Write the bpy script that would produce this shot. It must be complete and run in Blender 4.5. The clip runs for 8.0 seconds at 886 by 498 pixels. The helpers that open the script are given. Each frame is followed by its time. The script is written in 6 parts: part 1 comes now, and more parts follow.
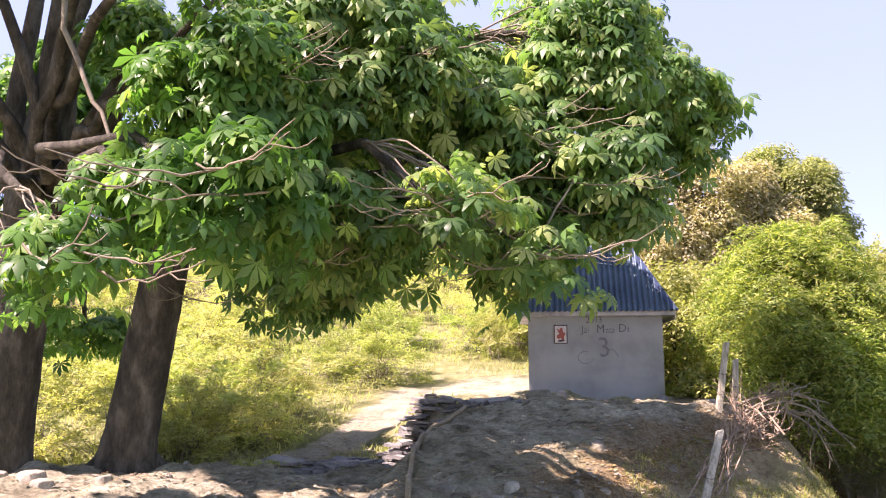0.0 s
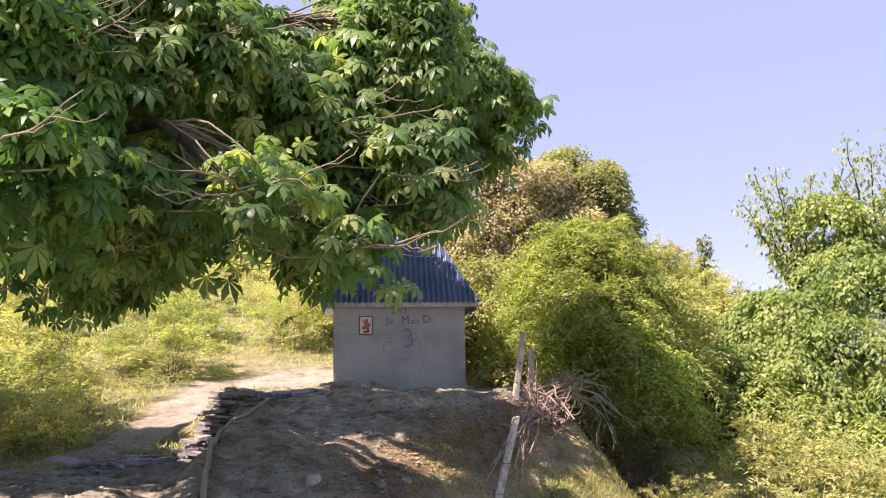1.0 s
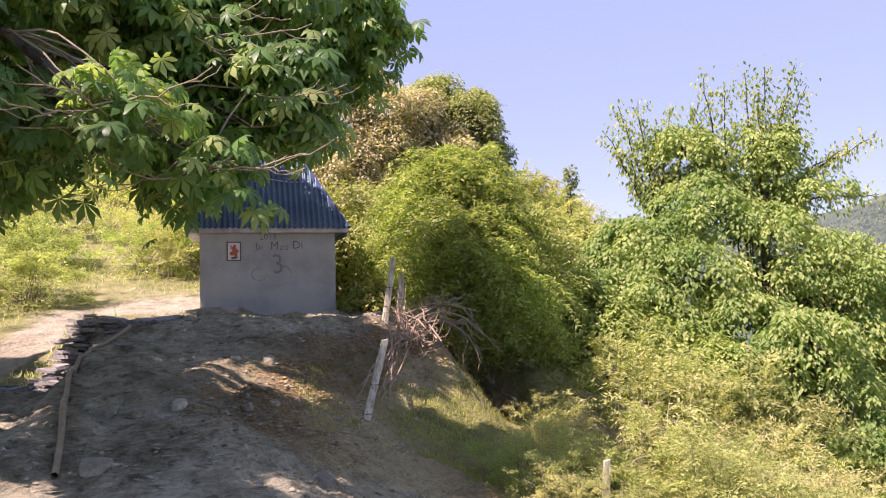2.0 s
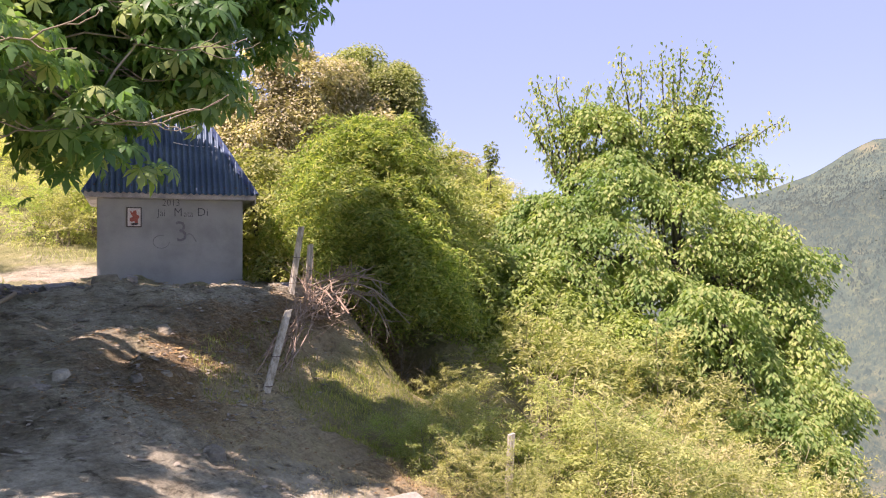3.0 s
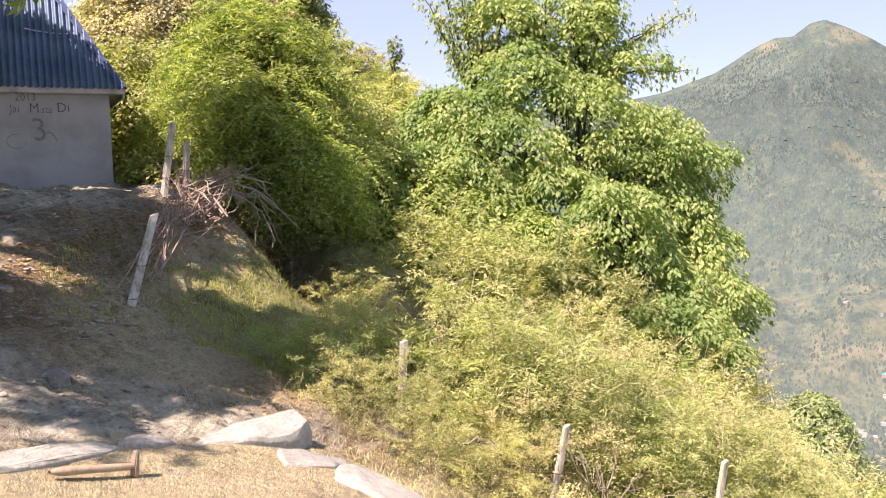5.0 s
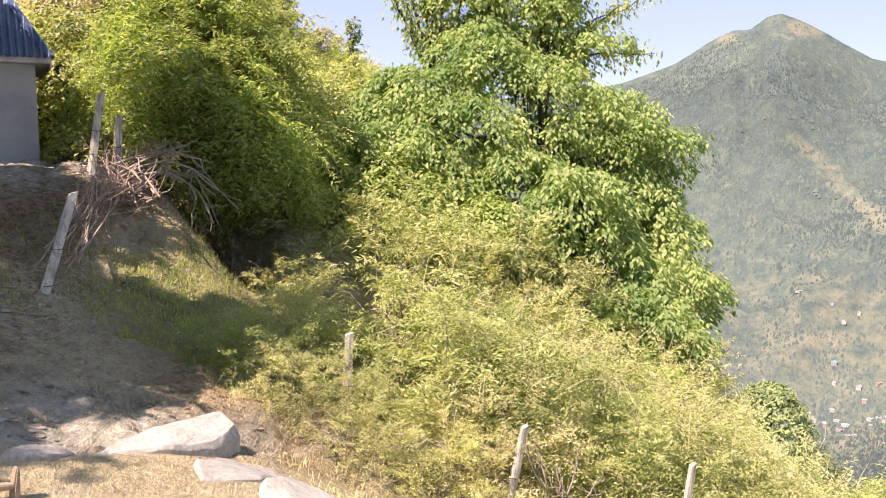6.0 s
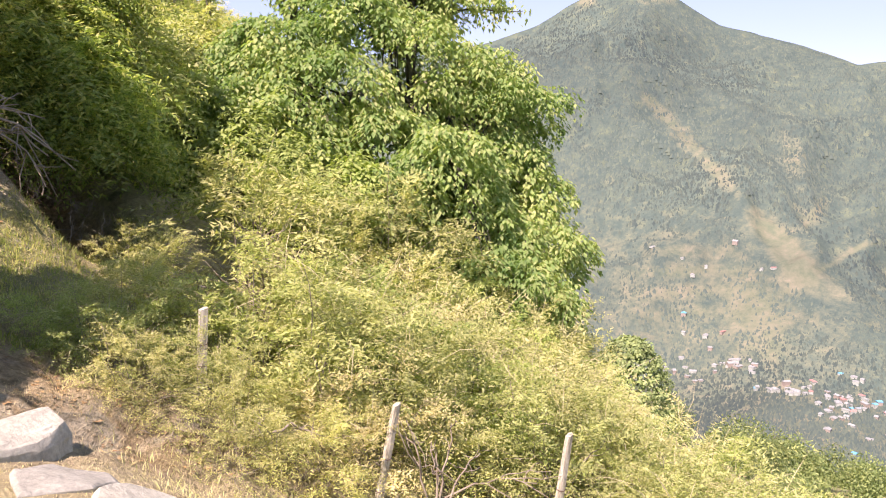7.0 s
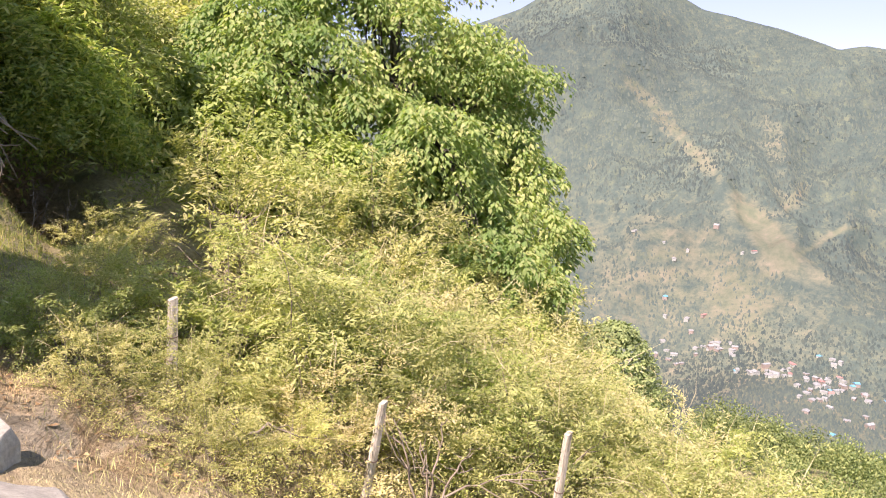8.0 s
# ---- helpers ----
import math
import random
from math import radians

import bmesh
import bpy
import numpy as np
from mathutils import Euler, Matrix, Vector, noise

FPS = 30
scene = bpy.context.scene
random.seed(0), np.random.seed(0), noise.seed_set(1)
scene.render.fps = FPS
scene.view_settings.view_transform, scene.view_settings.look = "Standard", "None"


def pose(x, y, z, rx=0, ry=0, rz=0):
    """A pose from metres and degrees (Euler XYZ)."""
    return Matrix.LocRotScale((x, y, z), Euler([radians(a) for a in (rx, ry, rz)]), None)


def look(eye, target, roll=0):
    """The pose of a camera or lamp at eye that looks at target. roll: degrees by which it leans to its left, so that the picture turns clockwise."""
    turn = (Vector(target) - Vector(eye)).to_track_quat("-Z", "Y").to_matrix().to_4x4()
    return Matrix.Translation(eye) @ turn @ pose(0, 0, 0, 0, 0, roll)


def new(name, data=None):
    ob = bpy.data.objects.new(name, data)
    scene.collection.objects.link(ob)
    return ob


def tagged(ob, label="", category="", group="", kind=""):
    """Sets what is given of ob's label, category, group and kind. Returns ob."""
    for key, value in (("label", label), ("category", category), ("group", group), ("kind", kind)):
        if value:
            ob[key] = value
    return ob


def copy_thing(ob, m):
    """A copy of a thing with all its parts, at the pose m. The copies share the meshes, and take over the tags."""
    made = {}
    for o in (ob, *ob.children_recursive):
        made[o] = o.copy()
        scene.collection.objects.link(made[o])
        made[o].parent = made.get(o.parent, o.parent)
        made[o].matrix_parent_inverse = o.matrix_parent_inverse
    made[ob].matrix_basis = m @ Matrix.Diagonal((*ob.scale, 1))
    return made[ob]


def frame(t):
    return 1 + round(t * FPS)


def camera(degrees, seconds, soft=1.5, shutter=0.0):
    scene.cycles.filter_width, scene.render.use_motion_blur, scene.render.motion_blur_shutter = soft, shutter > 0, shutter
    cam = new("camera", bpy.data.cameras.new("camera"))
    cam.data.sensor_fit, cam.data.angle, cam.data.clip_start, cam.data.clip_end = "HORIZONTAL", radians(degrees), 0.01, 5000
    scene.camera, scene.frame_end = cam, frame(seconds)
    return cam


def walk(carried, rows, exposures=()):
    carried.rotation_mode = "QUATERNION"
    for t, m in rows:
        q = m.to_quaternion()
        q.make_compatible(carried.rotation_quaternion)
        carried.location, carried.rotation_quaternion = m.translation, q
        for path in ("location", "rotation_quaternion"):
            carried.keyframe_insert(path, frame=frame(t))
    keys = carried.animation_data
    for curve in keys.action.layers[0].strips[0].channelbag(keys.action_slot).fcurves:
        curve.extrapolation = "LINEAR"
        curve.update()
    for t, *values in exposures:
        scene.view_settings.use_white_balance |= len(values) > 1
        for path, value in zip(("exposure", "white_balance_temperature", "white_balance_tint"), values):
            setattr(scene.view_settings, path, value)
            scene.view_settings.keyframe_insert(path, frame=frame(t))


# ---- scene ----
cam = camera(54.9, 8.0, soft=1.1)
PATH = [
    (0, (-0.042, -0.166, 2.108), (-0.042, 1.814, 2.392), -0),
    (0.2, (-0.042, -0.165, 2.101), (0.0308, 1.8083, 2.4167), 0.24),
    (0.3, (-0.043, -0.165, 2.097), (0.0712, 1.8058, 2.4196), 0.45),
    (0.5, (-0.043, -0.164, 2.09), (0.14, 1.802, 2.41), 0.4),
    (0.7, (-0.035, -0.136, 2.092), (0.2533, 1.8202, 2.3892), -0.09),
    (0.8, (-0.032, -0.123, 2.093), (0.3103, 1.8266, 2.3824), -0.65),
    (1, (-0.024, -0.095, 2.095), (0.422, 1.837, 2.358), -0.7),
    (1.2, (-0.021, -0.12, 2.08), (0.4749, 1.7958, 2.3683), -0.6),
    (1.3, (-0.02, -0.133, 2.073), (0.4926, 1.778, 2.3664), -0.52),
    (1.5, (-0.017, -0.158, 2.058), (0.573, 1.74, 2.277), -0.7),
    (1.7, (-0.013, -0.161, 2.066), (0.643, 1.724, 2.187), -0.9),
    (2.8, (0.174, -0.033, 1.984), (1.039, 1.768, 2.054), -0.2),
    (3, (0.249, 0.014, 1.982), (1.146, 1.801, 2.017), -0.1),
    (3.2, (0.298, 0.057, 1.98), (1.2431, 1.8193, 1.9674), -0.62),
    (3.3, (0.322, 0.078, 1.98), (1.3146, 1.8144, 1.9528), -0.39),
    (3.5, (0.371, 0.121, 1.978), (1.433, 1.815, 1.933), 0.6),
    (3.7, (0.411, 0.189, 1.974), (1.5359, 1.8432, 1.9525), 0.08),
    (3.8, (0.432, 0.224, 1.973), (1.5735, 1.8655, 1.9623), -0.33),
    (4, (0.472, 0.292, 1.969), (1.672, 1.889, 1.885), -0.3),
    (4.2, (0.544, 0.347, 1.962), (1.7018, 1.9725, 1.8275), -0.6),
    (4.3, (0.58, 0.375, 1.958), (1.6928, 2.03, 1.8097), -1.12),
    (4.5, (0.652, 0.43, 1.951), (1.766, 2.087, 1.834), -0.8),
    (4.7, (0.725, 0.477, 1.936), (1.8142, 2.1506, 1.8216), 0.51),
    (4.8, (0.761, 0.501, 1.929), (1.8161, 2.1925, 1.7696), -0.7),
    (5, (0.834, 0.548, 1.914), (1.903, 2.227, 1.718), -0.9),
    (5.2, (0.895, 0.622, 1.927), (2.053, 2.239, 1.719), 0.8),
    (6.3, (1.397, 1.167, 1.801), (2.542, 2.789, 1.565), -0.5),
    (6.5, (1.449, 1.212, 1.823), (2.622, 2.812, 1.564), -1),
    (6.7, (1.514, 1.32, 1.82), (2.7769, 2.8531, 1.5874), 0.11),
    (6.8, (1.547, 1.373, 1.818), (2.858, 2.8658, 1.5868), -0.47),
    (7, (1.612, 1.481, 1.815), (2.986, 2.899, 1.495), 0.5),
    (7.2, (1.696, 1.569, 1.791), (3.0847, 2.9663, 1.4461), 1.44),
    (7.3, (1.738, 1.613, 1.779), (3.1396, 3.0071, 1.4755), 0.66),
    (7.5, (1.822, 1.701, 1.755), (3.226, 3.102, 1.503), 0.3),
    (7.7, (1.868, 1.779, 1.749), (3.2272, 3.2112, 1.4303), -0.22),
    (7.8, (1.892, 1.817, 1.745), (3.2584, 3.2385, 1.4101), 0.05),
    (8, (1.938, 1.895, 1.739), (3.336, 3.28, 1.382), 0.7),
]
EXPOSURES = [(0.0, 1.78, 6800, 50), (0.5, 1.66, 6800, 50), (1.0, 1.38, 6800, 50), (1.5, 1.27, 6800, 50), (3.0, 1.27, 6700, 48), (5.0, 1.42, 6700, 47), (8.0, 1.36, 6700, 47)]
walk(cam, [(t, look(eye, target, roll)) for t, eye, target, roll in PATH], EXPOSURES)


# ---- light ----
world = bpy.data.worlds.new("sky")
scene.world = world
world.use_nodes = True
wn = world.node_tree.nodes
sky = wn.new("ShaderNodeTexSky")
sky.sky_type = "NISHITA"
sky.sun_disc = False
sky.sun_elevation = radians(53)
sky.sun_rotation = radians(254)
sky.altitude = 2600
sky.air_density, sky.dust_density, sky.ozone_density = 1.0, 0.05, 1.5
haze = wn.new("ShaderNodeMix")
haze.data_type = "RGBA"
haze.inputs[0].default_value = 0.78
haze.inputs[7].default_value = (1.36, 1.98, 2.72, 1)
world.node_tree.links.new(sky.outputs[0], haze.inputs[6])
world.node_tree.links.new(haze.outputs[2], wn["Background"].inputs[0])
wn["Background"].inputs[1].default_value = 0.132

sun_data = bpy.data.lights.new("sun", "SUN")
sun_data.energy = 5.0
sun_data.angle = radians(0.6)
sun_data.color = (1.0, 0.94, 0.82)
sun = new("sun", sun_data)
SUN_FROM = Vector((-0.578, -0.166, 0.799))
sun.matrix_world = look(SUN_FROM * 50, (0, 0, 0))


# ---- node materials ----
def ramp(nt, fac, stops):
    r = nt.nodes.new("ShaderNodeValToRGB")
    el = r.color_ramp.elements
    while len(el) < len(stops):
        el.new(0.5)
    for e, (p, c) in zip(el, stops):
        e.position, e.color = p, (*c, 1)
    nt.links.new(fac, r.inputs[0])
    return r.outputs[0]


def noise_out(nt, coord, scale, detail=4.0, rough=0.6):
    n = nt.nodes.new("ShaderNodeTexNoise")
    n.inputs["Scale"].default_value, n.inputs["Detail"].default_value, n.inputs["Roughness"].default_value = scale, detail, rough
    nt.links.new(coord, n.inputs["Vector"])
    return n.outputs["Fac"]


def mixc(nt, fac, a, b, mode="MIX"):
    m = nt.nodes.new("ShaderNodeMix")
    m.data_type, m.blend_type = "RGBA", mode
    for sock, v in ((m.inputs[0], fac), (m.inputs[6], a), (m.inputs[7], b)):
        if isinstance(v, (int, float)):
            sock.default_value = v
        elif isinstance(v, tuple):
            sock.default_value = (*v, 1)
        else:
            nt.links.new(v, sock)
    return m.outputs[2]


def start(name):
    m = bpy.data.materials.new(name)
    m.use_nodes = True
    nt = m.node_tree
    co = nt.nodes.new("ShaderNodeTexCoord").outputs["Object"]
    return m, nt, nt.nodes["Principled BSDF"], co


def bumped(nt, bsdf, height, strength, distance):
    b = nt.nodes.new("ShaderNodeBump")
    b.inputs["Strength"].default_value, b.inputs["Distance"].default_value = strength, distance
    nt.links.new(height, b.inputs["Height"])
    nt.links.new(b.outputs[0], bsdf.inputs["Normal"])


def solid(name, stops, scale, fine=None, rough=0.85, bump=0.4, depth=0.01, metal=0.0, spec=0.3, stretch=None, pieces=False, grain=0.8):
    """Two-scale mottled surface. stops: colours from dark to light."""
    m, nt, bsdf, co = start(name)
    if stretch:
        mp = nt.nodes.new("ShaderNodeMapping")
        mp.inputs["Scale"].default_value = stretch
        nt.links.new(co, mp.inputs[0])
        co = mp.outputs[0]
    n1 = noise_out(nt, co, scale)
    n2 = noise_out(nt, co, fine or scale * 9, 6.0, 0.7)
    k = len(stops) - 1
    c = ramp(nt, n1, [(0.3 + 0.4 * i / k, s) for i, s in enumerate(stops)])
    g = ramp(nt, n2, [(0.3, (0.62, 0.62, 0.62)), (0.7, (1.25, 1.25, 1.25))])
    c = mixc(nt, grain, c, g, "MULTIPLY")
    if pieces:
        oi = nt.nodes.new("ShaderNodeObjectInfo")
        v = ramp(nt, oi.outputs["Random"], [(0.0, (0.8, 0.8, 0.8)), (1.0, (1.12, 1.1, 1.05))])
        c = mixc(nt, 1.0, c, v, "MULTIPLY")
    nt.links.new(c, bsdf.inputs["Base Color"])
    bsdf.inputs["Roughness"].default_value, bsdf.inputs["Metallic"].default_value = rough, metal
    bsdf.inputs["Specular IOR Level"].default_value = spec
    if bump:
        bumped(nt, bsdf, n2, bump, depth)
    return m


def foliage(name, stops, rough=0.45, through_light=0.35, patch=0.6, patches=((0.75, 0.75, 0.75), (1.2, 1.2, 1.1)), spec=0.35):
    """Leaves: each leaf its own tint, larger drifts of tone, part of the light passing through."""
    m, nt, bsdf, co = start(name)
    geo = nt.nodes.new("ShaderNodeNewGeometry")
    k = len(stops) - 1
    c = ramp(nt, geo.outputs["Random Per Island"], [(i / k, s) for i, s in enumerate(stops)])
    v = ramp(nt, noise_out(nt, co, patch, 3.0), [(0.35, patches[0]), (0.65, patches[1])])
    c = mixc(nt, 1.0, c, v, "MULTIPLY")
    oi = nt.nodes.new("ShaderNodeObjectInfo")
    c = mixc(nt, 1.0, c, ramp(nt, oi.outputs["Random"], [(0.0, (0.78, 0.92, 0.7)), (0.5, (1.0, 1.0, 1.0)), (1.0, (1.18, 1.06, 1.15))]), "MULTIPLY")
    nt.links.new(c, bsdf.inputs["Base Color"])
    bsdf.inputs["Roughness"].default_value = rough
    bsdf.inputs["Specular IOR Level"].default_value = spec
    tr = nt.nodes.new("ShaderNodeBsdfTranslucent")
    tc = mixc(nt, 1.0, c, (1.3, 1.42, 0.66), "MULTIPLY")
    nt.links.new(tc, tr.inputs[0])
    mx = nt.nodes.new("ShaderNodeMixShader")
    mx.inputs[0].default_value = through_light
    nt.links.new(bsdf.outputs[0], mx.inputs[1])
    nt.links.new(tr.outputs[0], mx.inputs[2])
    nt.links.new(mx.outputs[0], nt.nodes["Material Output"].inputs[0])
    return m


# ---- geometry helpers ----
def add_mesh(name, verts, faces, material, parent=None, label="", smooth=False):
    me = bpy.data.meshes.new(name)
    me.from_pydata([tuple(v) for v in verts], [], [tuple(f) for f in faces])
    me.materials.append(material)
    if smooth:
        me.polygons.foreach_set("use_smooth", [True] * len(me.polygons))
    me.update()
    ob = new(name, me)
    ob.parent = parent
    return tagged(ob, label)


def add_fast(name, verts, faces, material, parent=None, label="", smooth=False):
    """verts (n, 3) and faces (m, k) as arrays."""
    me = bpy.data.meshes.new(name)
    faces = np.asarray(faces, dtype=np.int32)
    m, k = faces.shape
    me.vertices.add(len(verts))
    me.vertices.foreach_set("co", np.asarray(verts, dtype=np.float32).ravel())
    me.loops.add(m * k)
    me.loops.foreach_set("vertex_index", faces.ravel())
    me.polygons.add(m)
    me.polygons.foreach_set("loop_start", np.arange(0, m * k, k, dtype=np.int32))
    if smooth:
        me.polygons.foreach_set("use_smooth", np.ones(m, dtype=bool))
    me.materials.append(material)
    me.update(calc_edges=True)
    me.validate()
    ob = new(name, me)
    ob.parent = parent
    return tagged(ob, label)


def part(name, bm, material, parent, label=""):
    me = bpy.data.meshes.new(name)
    bm.to_mesh(me)
    bm.free()
    me.materials.append(material)
    ob = new(name, me)
    ob.parent = parent
    return tagged(ob, label)


def thing(name, place, label, category, group="", turn=0.0, kind=""):
    ob = new(name)
    ob.empty_display_size = 0.2
    ob.matrix_basis = place if isinstance(place, Matrix) else pose(*place, 0, 0, turn)
    return tagged(ob, label, category, group, kind)


def box(x0, x1, y0, y1, z0, z1, bevel=0.0, segs=1):
    bm = bmesh.new()
    bmesh.ops.create_cube(bm, size=1)
    bmesh.ops.scale(bm, vec=(x1 - x0, y1 - y0, z1 - z0), verts=bm.verts)
    bmesh.ops.translate(bm, vec=((x0 + x1) / 2, (y0 + y1) / 2, (z0 + z1) / 2), verts=bm.verts)
    if bevel:
        bmesh.ops.bevel(bm, geom=bm.edges[:], offset=bevel, segments=segs, affect="EDGES")
    return bm


def tube_arrays(points, radii, sides=8, wobble=0.0, rng=None, base=0):
    """Vertices and quads of a round tapering tube along points."""
    P = np.asarray(points, float)
    T = np.gradient(P, axis=0)
    T /= np.linalg.norm(T, axis=1)[:, None] + 1e-9
    up = np.array((0.0, 0.0, 1.0)) if abs(T[0][2]) < 0.8 else np.array((1.0, 0.0, 0.0))
    A = np.cross(T, up)
    A /= np.linalg.norm(A, axis=1)[:, None] + 1e-9
    B = np.cross(T, A)
    ang = np.linspace(0, 2 * np.pi, sides, endpoint=False)
    R = np.asarray(radii, float)[:, None] * np.ones(sides)[None]
    if wobble and rng is not None:
        lobes = 1 + wobble * np.sin(3 * ang + 1.0)[None] + wobble * (rng.random((1, sides)) - 0.5)
        R = R * lobes * (1 + wobble * 0.6 * (rng.random(R.shape) - 0.5))
    V = P[:, None] + R[..., None] * (np.cos(ang)[None, :, None] * A[:, None] + np.sin(ang)[None, :, None] * B[:, None])
    n = len(P)
    i, j = np.meshgrid(np.arange(n - 1), np.arange(sides), indexing="ij")
    a = i * sides + j
    b = i * sides + (j + 1) % sides
    F = np.stack([a, b, b + sides, a + sides], -1).reshape(-1, 4) + base
    return V.reshape(-1, 3), F


def tubes(name, runs, material, parent=None, sides=6, wobble=0.0, seed=1, label=""):
    """One mesh of several tubes; runs: (points, radii)."""
    rng = np.random.default_rng(seed)
    Vs, Fs, base = [], [], 0
    for pts, rad in runs:
        v, f = tube_arrays(pts, rad, sides, wobble, rng, base)
        Vs.append(v)
        Fs.append(f)
        base += len(v)
    return add_fast(name, np.concatenate(Vs), np.concatenate(Fs), material, parent, label, True)


def bend(p0, p1, sag, n=8, jitter=0.0, rng=None):
    """A curve from p0 to p1 that bows by the vector sag."""
    s = np.linspace(0, 1, n)[:, None]
    p0, p1, sag = (np.asarray(v, float) for v in (p0, p1, sag))
    c = p0 + (p1 - p0) * s + sag * (4 * s * (1 - s))
    if jitter and rng is not None:
        c[1:-1] += (rng.random((n - 2, 3)) - 0.5) * jitter
    return c


def turns(rng, n, droop=0.0, spread=1.0):
    """n rotation matrices: a leaf's +y points along a way that leans down by droop, with its face turned mostly up."""
    az = rng.random(n) * 2 * np.pi
    el = -droop + (rng.random(n) - 0.5) * spread
    y = np.stack([np.cos(az) * np.cos(el), np.sin(az) * np.cos(el), np.sin(el)], 1)
    up = np.array([0, 0, 1.0]) + (rng.random((n, 3)) - 0.5) * spread * 1.2
    x = np.cross(y, up)
    x /= np.linalg.norm(x, axis=1)[:, None] + 1e-9
    z = np.cross(x, y)
    return np.stack([x, y, z], 2)


def scatter_leaves(centres, sizes, rot, template_v, template_f):
    """All leaves at once: one template, turned, scaled and placed."""
    tv, tf = np.asarray(template_v, float), np.asarray(template_f, int)
    V = np.einsum("nij,kj->nki", rot, tv) * sizes[:, None, None] + centres[:, None]
    F = tf[None] + (np.arange(len(centres)) * len(tv))[:, None, None]
    return V.reshape(-1, 3), F.reshape(-1, tf.shape[1])


# one plain leaf, folded along its rib (length 1)
LEAF_V = [(0, 0, 0), (0.26, 0.38, 0.07), (0, 0.5, 0), (-0.26, 0.38, 0.07), (0, 1, -0.1)]
LEAF_F = [(0, 1, 2), (0, 2, 3), (1, 4, 2), (2, 4, 3)]
# a narrow leaf
BLADE_V = [(0, 0, 0), (0.1, 0.45, 0.03), (-0.1, 0.45, 0.03), (0, 1, -0.08)]
BLADE_F = [(0, 1, 2), (1, 3, 2)]


def palmate(leaflets=7):
    """A hand-shaped leaf: drooping leaflets, broadest past the middle, from one stalk."""
    V, F = [(0, 0, 0)], []
    for i in range(leaflets):
        a = radians(-125 + 250 * i / (leaflets - 1))
        ln = 0.6 + 0.4 * math.cos(a * 0.7)
        dx, dy = math.sin(a), math.cos(a)
        px, py = dy, -dx
        w = 0.175 * ln
        b = len(V)
        V += [(dx * ln * 0.6 + px * w, dy * ln * 0.6 + py * w, -0.14 * ln),
              (dx * ln * 0.56, dy * ln * 0.56, -0.08 * ln),
              (dx * ln * 0.6 - px * w, dy * ln * 0.6 - py * w, -0.14 * ln),
              (dx * ln * 0.92, dy * ln * 0.92, -0.46 * ln)]
        F += [(0, b, b + 1), (0, b + 1, b + 2), (b, b + 3, b + 1), (b + 1, b + 3, b + 2)]
    return V, F


def smooth01(v, a, b):
    s = np.clip((np.asarray(v, float) - a) / (b - a), 0, 1)
    return s * s * (3 - 2 * s)


def wave(x, y, f, seed):
    """Cheap smooth unevenness, about -1 to 1."""
    r = np.random.default_rng(seed)
    s = 0
    for k in range(5):
        a, p, g = r.random() * 6.28, r.random() * 6.28, f * (0.6 + 1.1 * r.random())
        s = s + np.sin((x * math.cos(a) + y * math.sin(a)) * g + p + 1.3 * np.sin((x * math.sin(a) - y * math.cos(a)) * g * 0.7 + 2 * p))
    return s / 3.2


# ---- the lie of the land ----
def crest(y):
    """Where the shelf of level ground ends and the slope to the valley begins."""
    return np.interp(y, [-8, 0, 3, 6, 8.7, 10.3, 11.5, 13, 16, 30, 45, 70, 200], [1.6, 1.6, 1.0, 0.45, 0.5, 1.8, 3.4, 4.0, 5.5, 13, 21, 25, 30])


